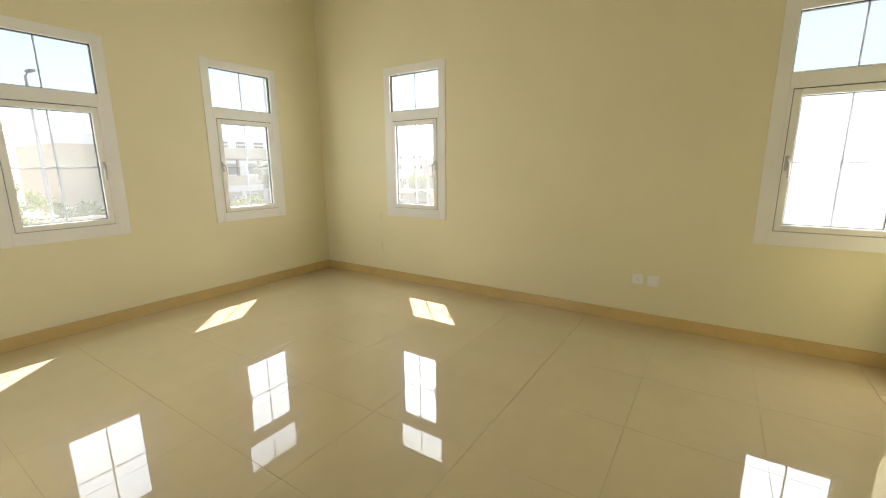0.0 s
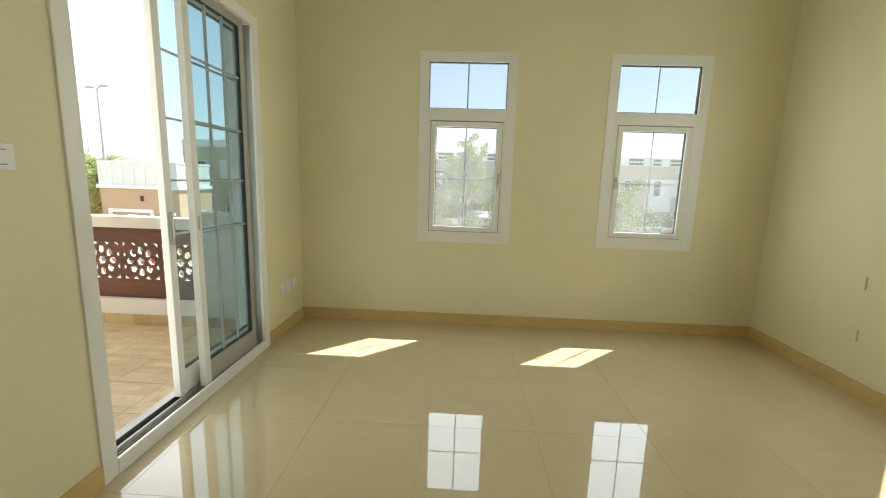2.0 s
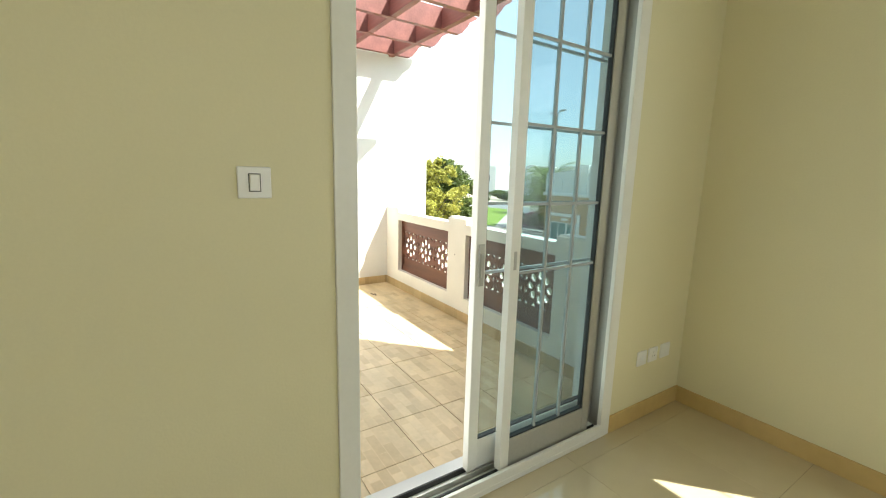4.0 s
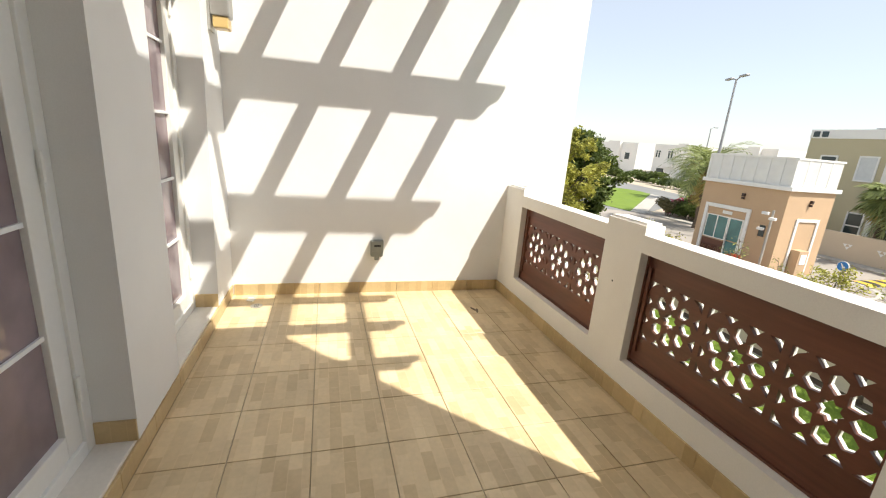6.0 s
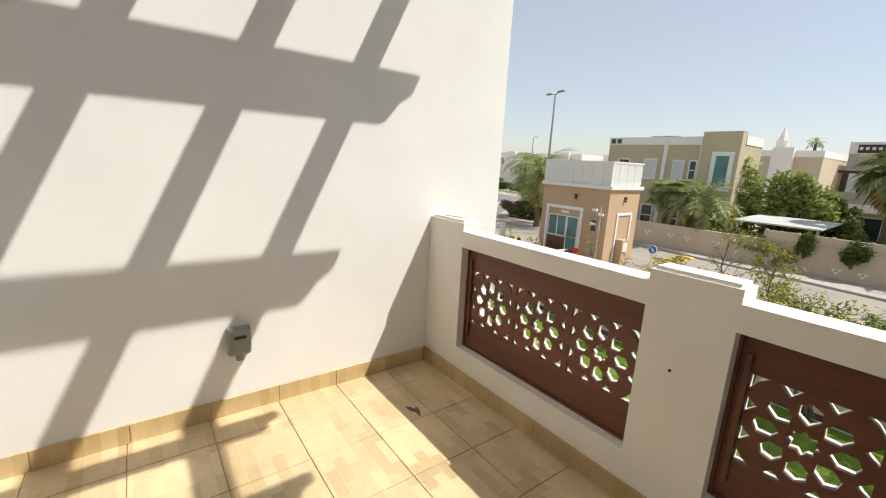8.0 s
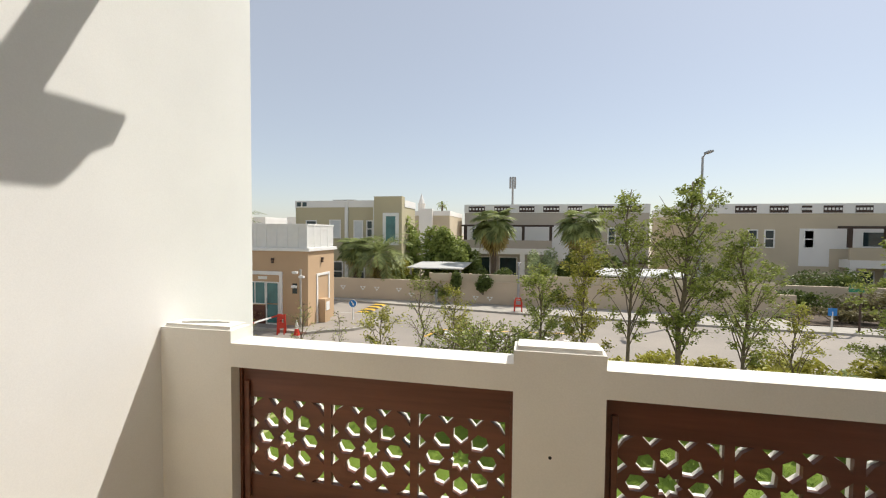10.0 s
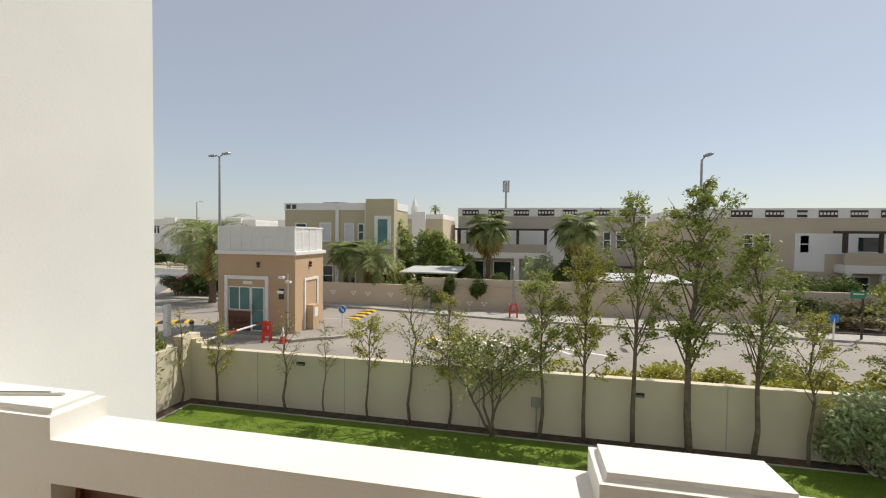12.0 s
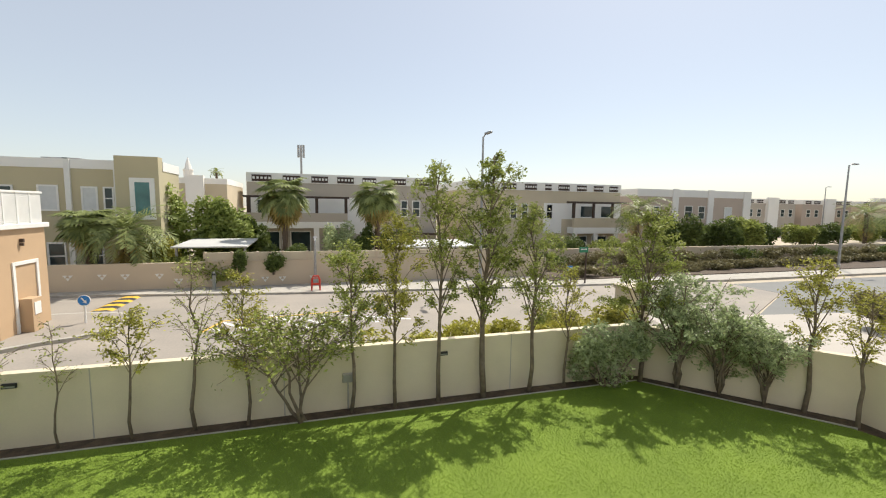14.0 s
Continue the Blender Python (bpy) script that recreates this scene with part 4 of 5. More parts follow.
for dx, z in ((-0.2, 2.75), (0.15, 2.55), (-0.25, 2.05)):
    part("camera_head", boxes((dx - 0.16, -0.2, z - 0.06, dx + 0.12, -0.07, z + 0.06), bevel=0.02), "white", cctv)
    part("bracket", boxes((dx - 0.02, -0.08, z - 0.02, dx + 0.02, -0.02, z + 0.02)), "steel", cctv)

# barrier arm, posts, sign
bar = thing("barrier", "red and white boom barrier at the gate", "barrier", pose(-14.5, 16.35, GROUND - 0.01))
part("housing", boxes((-0.12, -0.36, 0, 0.06, -0.22, 0.82), bevel=0.03), "red", bar)
stand = thing("plastic_barrier", "red plastic folding barrier standing by the boom", "barrier", pose(-13.75, 15.75, GROUND - 0.01, 0, 0, 20))
for lean in (-1, 1):
    leg = boxes((-0.19, -0.02, 0.0, -0.12, 0.02, 0.95), (0.12, -0.02, 0.0, 0.19, 0.02, 0.95), (-0.12, -0.018, 0.72, 0.12, 0.018, 0.93), (-0.12, -0.018, 0.30, 0.12, 0.018, 0.52), bevel=0.008)
    part("panel", leg, "red", stand).matrix_basis = pose(0, -0.17 * lean, 0, -10 * lean)
cone = thing("traffic_cone", "white and red cone beside the barrier", "cone", pose(-12.95, 15.75, GROUND - 0.01))
part("base", boxes((-0.18, -0.18, 0, 0.18, 0.18, 0.03), bevel=0.01), "red", cone)
part("body", tubes(([(0, 0, 0.03), (0, 0, 0.3)], [0.14, 0.09]), sides=14), "red", cone)
part("sleeve", tubes(([(0, 0, 0.3), (0, 0, 0.7)], [0.092, 0.03]), sides=14), "white", cone)
for k in range(7):
    part("arm", boxes((-0.1 - 0.6 * k - 0.6, -0.31, 0.74, -0.1 - 0.6 * k, -0.27, 0.81)), "white" if k % 3 else "red", bar)
bar.rotation_euler = (0, 0, radians(88))
rack = thing("red_barrier_stand", "small red plastic barrier on the pavement", "barrier", pose(-2.9, 23.75, GROUND + 0.1))
part("frame", tubes(([(-0.22, 0, 0), (-0.22, 0, 0.6), (-0.14, 0, 0.82), (0.14, 0, 0.82), (0.22, 0, 0.6), (0.22, 0, 0)], 0.045), ([(-0.22, 0.3, 0), (-0.18, 0.3, 0.65), (0.18, 0.3, 0.65), (0.22, 0.3, 0)], 0.045)), "red", rack)
part("rail", boxes((-0.22, -0.03, 0.3, 0.22, 0.03, 0.42)), "red", rack)
sg = thing("arrow_sign", "round blue arrow sign on a short white post", "sign", pose(-11.55, 18.95, GROUND + 0.12))
part("post", tubes(([(0, 0, 0), (0, 0, 0.72)], 0.04)), "white", sg)
disc = part("disc", tubes(([(0, -0.03, 0.9), (0, 0.0, 0.9)], 0.20), sides=28), "blue", sg)
part("rim", tubes(([(0, -0.028, 0.9), (0, 0.003, 0.9)], 0.22), sides=28), "white", sg)
part("arrow", prism(bmesh.new(), [(-0.10, 1.00), (-0.06, 1.03), (0.04, 0.89), (0.08, 0.92), (0.09, 0.78), (-0.04, 0.83), (0.0, 0.86)], -0.036, -0.031, "xzy"), "white", sg)
for x, y, h in ((-8.4, 25.3, 1.1), (-17.2, 15.2, 0.95)):
    bo = thing("bollard", "short dark bollard on the kerb", "bollard", pose(x, y, GROUND - 0.02), "bollards")
    part("post", tubes(([(0, 0, 0), (0, 0, h - 0.1), (0, 0, h)], [0.09, 0.09, 0.06]), sides=12), "grey_plastic", bo)
    part("cap", tubes(([(0, 0, h - 0.18), (0, 0, h - 0.08)], 0.105), sides=12), "black", bo)
mp = thing("camera_post", "white plate-reader camera on a post", "camera", pose(-18.9, 15.6, GROUND - 0.02))
part("post", boxes((-0.12, -0.12, 0, 0.12, 0.12, 1.5), bevel=0.02), "white", mp)
part("camera_head", boxes((-0.5, -0.2, 1.15, -0.12, 0.1, 1.4), bevel=0.03), "white", mp)

# ---- boundary wall beyond the road ----
bw = shell("boundary_wall", "tan rendered boundary wall with small relief motifs", boxes((-19, 26.0, GROUND - 0.05, 12, 26.25, -1.95), (12, 26, GROUND - 0.05, 13, 26.25, -2.1)), "sand_wall", "wall")
part("coping", boxes((-9.2, 25.95, -1.95, 12, 26.3, -1.9)), "sand_wall", bw)
for k in range(15):
    x = -9.0 + 1.4 * k
    part("wall_panel", boxes((x + 0.06, 26.06, -1.9, x + 1.34, 26.2, -1.42)), "tan", bw)
    part("wall_post", boxes((x - 0.06, 26.0, -1.9, x + 0.06, 26.24, -1.38)), "sand_wall", bw)
for x, z in ((-15.5, -2.65), (-13.97, -2.65), (-12.91, -2.67), (-11.27, -2.69), (-10.34, -3.0), (-8.56, -3.05), (-7.59, -3.04), (-5.81, -3.04), (-4.85, -3.05), (-3.08, -3.05)):
    for dx, dz in ((0, -0.08), (-0.12, 0.07), (0.12, 0.07)):
        part("motif", prism(bmesh.new(), [(x + dx - 0.1, z + dz + 0.07), (x + dx + 0.1, z + dz + 0.07), (x + dx, z + dz - 0.085)], 25.97, 26.0, "xzy"), "white", bw)
shell("boundary_wall_east", "tan rendered boundary wall", boxes((13, 29.5, GROUND - 0.05, 70, 29.75, -1.9)), "sand_wall", "wall")
shell("boundary_wall_west", "tan rendered boundary wall by the corner bed", boxes((0, 0, 0, 7.5, 0.25, 1.6)), "sand_wall", "wall").matrix_basis = pose(-19, 26.1, GROUND - 0.05, 0, 0, 125)
shell("plot_wall_west", "sand-coloured wall of the next garden", boxes((-17.5, 9.7, GROUND - 0.05, -12.3, 9.95, -2.15)), "garden_wall", "wall")


# ---- villas beyond the road ----
def villa(label, x0, x1, yf, deep, zt, mat, band, boxes_at, windows, dark_panels=()):
    """A flat-roofed villa whose front stands at y = yf. boxes_at: (name, u0, u1, z0, z1, out, material); u runs along the front from 0 to 1.
    windows: (u0, u1, z0, z1, kind)."""
    top = thing("villa", label, "house", None, "villas beyond the road")
    at = lambda u: x0 + (x1 - x0) * u
    part("wall", boxes((x0, yf, GROUND - 0.05, x1, yf + deep, zt - band)), mat, top)
    part("parapet", boxes((x0 - 0.04, yf - 0.04, zt - band, x1 + 0.04, yf + 0.22, zt), (x0 - 0.04, yf + deep - 0.22, zt - band, x1 + 0.04, yf + deep + 0.04, zt),
                          (x0 - 0.04, yf + 0.22, zt - band, x0 + 0.2, yf + deep - 0.22, zt), (x1 - 0.2, yf + 0.22, zt - band, x1 + 0.04, yf + deep - 0.22, zt)), "far_white", top, "white roof parapet")
    part("roof", boxes((x0 + 0.2, yf + 0.22, zt - band, x1 - 0.2, yf + deep - 0.22, zt - band + 0.1)), "far_white", top)
    for name, u0, u1, z0, z1, out, mt in boxes_at:
        back = yf - out + 0.2 if name in ("post", "column", "balcony_front", "balcony_beam") else yf - 0.002
        part(name, boxes((at(u0), yf - out, z0, at(u1), back, z1)), mt, top)
    for u0, u1, z0, z1, kind in windows:
        a, b = at(u0), at(u1)
        out = 0.06
        w = part("window", boxes(*frame_rows(a, b, z0, z1, 0.10, yf - out, yf - 0.003)), "white", top)
        part("pane", boxes((a + 0.1, yf - 0.03, z0 + 0.1, b - 0.1, yf - 0.004, z1 - 0.1)), "blind" if kind == "blind" else "dark_pane", w)
        if kind == "arch":
            part("arch_head", prism(bmesh.new(), [((a + b) / 2 + (b - a) / 2 * math.cos(t), z1 + (b - a) / 2 * math.sin(t)) for t in [math.pi * q / 8 for q in range(9)]], yf - 0.05, yf - 0.005, "xzy"), "dark_pane", w)
        if kind == "cross":
            part("glazing_bar", boxes((a + 0.1, yf - 0.045, (z0 + z1) / 2 - 0.04, b - 0.1, yf - 0.03, (z0 + z1) / 2 + 0.04)), "white", w)
    for u0, u1 in dark_panels:
        a, b = at(u0), at(u1)
        p = part("roof_panel", boxes((a, yf - 0.09, zt - band + 0.08, b, yf - 0.042, zt - 0.18)), "dark_wood", top, "dark brown pierced roof panel")
        for k in range(5):
            c = a + (b - a) * (k + 0.5) / 5
            part("opening", boxes((c - 0.09, yf - 0.098, zt - band / 2 - 0.13, c + 0.09, yf - 0.092, zt - band / 2 + 0.06)), "far_white", p)
    return top


U = lambda x, a, b: (x - a) / (b - a)
h1 = villa("olive rendered villa with white parapet and tall bay", -23.0, -12.75, 32.0, 3.2, 4.12, "olive", 0.6,
           [("bay", U(-15.2, -23, -12.75), 1.0, GROUND, 4.38, 0.8, "olive"), ("strip", U(-18.2, -23, -12.75), U(-17.9, -23, -12.75), GROUND, 4.12, 0.12, "white"),
            ("strip", U(-15.55, -23, -12.75), U(-15.3, -23, -12.75), GROUND, 4.0, 0.12, "white")],
           [(U(-19.7, -23, -12.75), U(-18.6, -23, -12.75), 0.8, 2.45, "blind"), (U(-17.4, -23, -12.75), U(-16.5, -23, -12.75), 0.8, 2.4, "blind"),
            (U(-16.2, -23, -12.75), U(-15.6, -23, -12.75), 0.9, 2.4, "cross"), (U(-22, -23, -12.75), U(-20.9, -23, -12.75), 0.8, 2.4, "cross"),
            (0.1, 0.2, -3.0, -1.2, "cross"), (0.35, 0.45, -3.0, -1.2, "cross"), (0.55, 0.65, -3.0, -1.2, "cross")])
bay = part("bay_window", boxes(*frame_rows(-14.4, -13.0, 0.3, 3.0, 0.28, 31.12, 31.2)), "white", h1)
part("pane", boxes((-14.12, 31.15, 0.5, -13.28, 31.19, 2.72)), "teal_glass", bay)
for x, w in ((-20, 0.7), (-18.9, 0.5)):
    part("roof_unit", boxes((x, 33.2, 3.6, x + w * 2, 34.2, 4.3)), "steel", h1)

for x in (-22.85, -22.3):
    part("vent_opening", boxes((x, 31.94, 3.62, x + 0.4, 31.958, 4.0)), "dark_pane", h1)


def u2(px):
    return (px - 433) / 332
villa("taupe and white villa with roof panels and timber balcony", -8.7, 8.3, 39.0, 11, 4.17, "taupe", 0.82,
      [("balcony_back", u2(434), u2(597), 0.1, 2.1, 0.02, "far_white"), ("white_wall", u2(597), u2(642), -1.2, 2.15, 0.03, "far_white"),
       ("balcony_front", u2(432), u2(597), -0.05, 0.72, 1.2, "taupe"), ("balcony_beam", u2(430), u2(600), 2.0, 2.18, 1.25, "dark_wood"),
       ("post", u2(435), u2(441), 0.72, 2.0, 1.15, "dark_wood"), ("post", u2(543), u2(548), 0.72, 2.0, 1.15, "dark_wood"), ("post", u2(592), u2(597), 0.72, 2.0, 1.15, "dark_wood"),
       ("column", u2(432), u2(440), GROUND, -0.05, 1.2, "far_white"), ("column", u2(488), u2(496), GROUND, -0.05, 1.2, "far_white"), ("column", u2(540), u2(549), GROUND, -0.05, 1.2, "far_white"),
       ("balcony_slab", u2(432), u2(600), -0.6, -0.05, 1.25, "far_white"), ("porch_beam", u2(680), u2(770), -1.3, -1.1, 0.8, "dark_wood")],
      [(u2(619), u2(634), 0.6, 1.75, "cross"), (u2(695), u2(709), 0.4, 2.0, "cross"), (u2(717), u2(733), 0.4, 2.0, "cross"), (u2(450), u2(484), -3.2, -0.9, "plain"), (u2(500), u2(535), -3.2, -0.9, "plain"),
       (u2(447), u2(470), 0.3, 1.9, "plain")],
      [(u2(441), u2(472)), (u2(490), u2(519)), (u2(537), u2(565)), (u2(581), u2(610)), (u2(625), u2(650)), (u2(678), u2(705)), (u2(722), u2(749))])

def u3(cx):
    return (800 + cx / 1.87 - 820) / 267
villa("sand and white villa with roof panels and balcony", 11.4, 29.7, 39.0, 11, 4.12, "tan", 0.85,
      [("balcony_back", u3(335), u3(540), 0.3, 2.0, 0.02, "far_white"), ("balcony_beam", u3(332), u3(542), 2.0, 2.2, 1.25, "dark_wood"),
       ("balcony_front", u3(355), u3(540), -0.55, 0.45, 1.2, "tan"), ("balcony_slab", u3(355), u3(540), -1.2, -0.55, 1.25, "far_white"),
       ("post", u3(352), u3(360), 0.45, 2.0, 1.15, "dark_wood"), ("post", u3(420), u3(426), 0.45, 2.0, 1.15, "dark_wood"), ("post", u3(485), u3(491), 0.45, 2.0, 1.15, "dark_wood"),
       ("column", u3(425), u3(438), GROUND, -1.2, 1.2, "far_white"), ("column", u3(495), u3(508), GROUND, -1.2, 1.2, "far_white"), ("white_wall", u3(275), u3(335), -1.2, 2.0, 0.03, "far_white"),
       ("column", u3(355), u3(368), GROUND, -1.2, 1.2, "far_white")],
      [(u3(168), u3(190), 0.3, 1.9, "cross"), (u3(203), u3(225), 0.3, 1.9, "cross"), (u3(283), u3(305), 0.3, 1.9, "cross"), (u3(396), u3(446), 0.45, 1.8, "plain"), (u3(467), u3(517), 0.45, 1.8, "plain"),
       (u3(440), u3(494), -3.3, -1.5, "plain"), (u3(372), u3(424), -3.3, -1.5, "plain")],
      [(u3(140), u3(185)), (u3(212), u3(250)), (u3(277), u3(297)), (u3(320), u3(357)), (u3(382), u3(415)), (u3(440), u3(473)), (u3(495), u3(525))])
villa("rose-beige villa with white vertical strips", 38.6, 59.0, 46.5, 12, 4.3, "rose", 1.0,
      [("strip", 0.29, 0.34, GROUND, 4.4, 0.15, "far_white"), ("strip", 0.60, 0.65, GROUND, 4.4, 0.15, "far_white"), ("strip", 0.93, 1.0, GROUND, 4.3, 0.15, "far_white")],
      [(0.13, 0.19, 0.4, 2.0, "cross"), (0.40, 0.47, 0.4, 2.1, "cross"), (0.52, 0.58, 0.2, 2.1, "cross"), (0.76, 0.83, 0.3, 2.0, "blind"), (0.15, 0.22, -3, -1, "plain"), (0.45, 0.53, -3, -1, "plain")])
for i, (x0, x1) in enumerate(((78, 92), (94, 109), (112, 128), (131, 150))):
    villa("distant beige villa with dark roof panels", x0, x1, 62.0, 12, 4.0, ("taupe", "rose", "tan", "taupe")[i], 0.9,
          [("bay", 0.40, 0.60, GROUND, 4.3, 0.6, "far_white")], [(0.08, 0.16, 0.4, 2.0, "cross"), (0.24, 0.32, 0.4, 2.0, "cross"), (0.44, 0.56, 0.3, 1.9, "plain"), (0.7, 0.78, 0.4, 2.0, "cross"), (0.86, 0.94, 0.4, 2.0, "cross")],
          [(0.05, 0.16), (0.22, 0.34), (0.64, 0.78), (0.84, 0.95)])
for i, (x0, x1, y, zt) in enumerate(((-24, -14, 58, 4.6), (-13, -7, 66, 5.2), (-6, 4, 70, 4.8), (31, 37, 58, 4.2), (-84.6, -71.0, 74, 4.35), (-70, -58, 77, 4.4), (-56, -46, 82, 4.6), (-45, -33, 84, 4.7), (-112, -88, 72, 4.4))):
    villa("distant cream villa with arched windows", x0, x1, y, 11, zt, "far_white" if i > 3 else ("tan", "tan", "far_white", "far_white")[i], 0.7,
          [("bay", 0.55, 0.75, GROUND, zt + 0.3, 0.6, "far_white"), ("balcony", 0.30, 0.52, -0.6, 0.4, 0.9, "far_white")], [(0.045, 0.095, 1.25, 2.6, "arch"), (0.105, 0.155, 1.25, 2.6, "arch"), (0.32, 0.37, 1.25, 2.6, "arch"), (0.38, 0.43, 1.25, 2.6, "arch"), (0.60, 0.70, 0.0, 2.2, "plain"), (0.82, 0.90, 0.2, 2.0, "plain"), (0.12, 0.3, -3.2, -1.0, "plain")])
# east neighbour seen through the room's east windows
villa("cream villa opposite the east windows", -6.0, 7.0, 0, 9, 4.2, "far_white", 0.6, [], [(0.22, 0.29, 0.4, 1.6, "blind"), (0.46, 0.53, 0.4, 1.6, "blind"), (0.72, 0.79, 0.4, 1.6, "blind")]).matrix_basis = pose(26, -9, 0, 0, 0, -90)
villa("distant cream villa seen from the east windows", -10, 8, 0, 10, 4.4, "tan", 0.7, [], [(0.15, 0.25, 0, 1.8, "cross"), (0.6, 0.7, 0, 1.8, "cross")], [(0.2, 0.3), (0.5, 0.6)]).matrix_basis = pose(108, 47, 0, 0, 0, -65)

for x0, x1, y, z in ((-11.0, -6.9, 28.5, -1.12), (2.3, 8.0, 28.5, -1.3)):
    cp = thing("carport", "white sloping carport roof behind the wall", "carport", None, "carports")
    part("roof", prism(bmesh.new(), [(y - 1.5, z - 0.1), (y + 3, z + 0.04), (y + 3, z + 0.12), (y - 1.5, z - 0.02)], x0, x1, "yzx"), "steel_pale", cp)
    for x in (x0 + 0.2, x1 - 0.2):
        part("post", boxes((x - 0.06, y - 1.2, GROUND - 0.05, x + 0.06, y - 1.08, z - 0.1)), "steel", cp)


# ---- masts and lamps ----
def street_lamp(x, y, z, double, turn):
    top = thing("street_lamp", "tall grey street lamp on a tapered pole", "street lamp", pose(x, y, GROUND - 0.02, 0, 0, turn), "street lamps")
    h = z - GROUND
    part("pole", tubes(([(0, 0, 0), (0, 0, h - 0.1)], [0.11, 0.055])), "steel", top)
    part("base", tubes(([(0, 0, 0), (0, 0, 0.5)], 0.14), sides=10), "steel", top)
    for s in ((-1, 1) if double else (1,)):
        part("arm", tubes(([(0, 0, h - 0.15), (0.3 * s, 0, h - 0.03), (0.5 * s, 0, h)], 0.035)), "steel", top)
        part("head", boxes((0.4 * s, -0.12, h - 0.05, 1.05 * s, 0.12, h + 0.06), bevel=0.03), "steel", top)


street_lamp(-21.04, 21.67, 6.3, True, -20)
street_lamp(6.85, 23.32, 5.75, False, -88)
street_lamp(40, 23.9, 5.5, False, 0)
street_lamp(74, 46, 5.5, False, 0)
street_lamp(-44.5, 46.0, 5.6, False, 90)
street_lamp(-2.95, 25.6, -0.6, False, 90)
mast = thing("telecom_mast", "tall slim mast with a boxed antenna head", "mast", pose(-7.2, 108, GROUND - 0.05))
part("pole", tubes(([(0, 0, 0), (0, 0, 18)], [0.35, 0.25])), "steel", mast)
for k in range(3):
    part("antenna", boxes((-0.85 + 0.6 * k, -0.3, 16.6, -0.35 + 0.6 * k, 0.3, 19.6)), "steel", mast)
mina = thing("minaret", "distant pale mosque minaret", "minaret", pose(-42, 146, GROUND - 0.05))
part("shaft", tubes(([(0, 0, 0), (0, 0, 11)], 1.9), ([(0, 0, 11), (0, 0, 15.5)], 1.35), sides=8), "far_white", mina)
part("balcony", tubes(([(0, 0, 10.6), (0, 0, 11.2)], 1.95), ([(0, 0, 15.2), (0, 0, 15.6)], 1.5), sides=8), "far_white", mina)
part("finial", tubes(([(0, 0, 15.5), (0, 0, 17), (0, 0, 19.3)], [1.1, 0.8, 0.05]), sides=8), "far_white", mina)
pst = thing("street_sign", "green street name sign on a dark post", "sign", pose(13.9, 22.6, GROUND + 0.1))
part("post", tubes(([(0, 0, 0), (0, 0, 2.4)], 0.05)), "dark_wood", pst)
part("panel", boxes((-0.55, -0.06, 2.0, 0.1, -0.03, 2.35)), "green_sign", pst)
part("text_bar", boxes((-0.45, -0.064, 2.19, 0.0, -0.06, 2.24)), "white", pst)
ksg = thing("traffic_sign", "small blue traffic sign on a white post", "sign", pose(12.6, 22.4, GROUND + 0.1))
part("post", tubes(([(0, 0, 0), (0, 0, 1.0)], 0.04)), "white", ksg)
part("panel", boxes((-0.19, -0.03, 0.8, 0.19, 0.0, 1.18)), "blue", ksg)
kiosk = thing("stone_pillar", "square brown stone pillar by the road", "pillar", pose(9.4, 13.2, GROUND - 0.02))
part("shaft", boxes((-0.45, -0.45, 0, 0.45, 0.45, 1.75), bevel=0.02), "tan", kiosk)
part("cap", boxes((-0.52, -0.52, 1.75, 0.52, 0.52, 1.88), bevel=0.02), "tan", kiosk)


# ---- plants ----
def leaves_mesh(centres, sizes, rng, flat=0.35, long=1.9):
    """Small four-cornered leaves at the given centres, turned at random."""
    n = len(centres)
    a = rng.normal(size=(n, 3))
    a[:, 2] *= 0.7
    a /= np.linalg.norm(a, axis=1, keepdims=True) + 1e-9
    b = np.cross(a, rng.normal(size=(n, 3)))
    b /= np.linalg.norm(b, axis=1, keepdims=True) + 1e-9
    c = np.cross(a, b) * flat * 0.3
    s = sizes[:, None]
    v = np.empty((n, 4, 3))
    v[:, 0], v[:, 1], v[:, 2], v[:, 3] = centres - a * s * long / 2, centres + b * s * 0.42 + c * s, centres + a * s * long / 2, centres - b * s * 0.42 + c * s
    mesh = bpy.data.meshes.new("crown")
    mesh.from_pydata(v.reshape(-1, 3), [], np.arange(n * 4).reshape(n, 4).tolist())
    return mesh


def leafy(name, mesh, mat, parent, label=""):
    mesh.materials.append(M[mat])
    ob = new(name, mesh)
    ob.parent = parent
    if label:
        tagged(ob, label)
    return ob


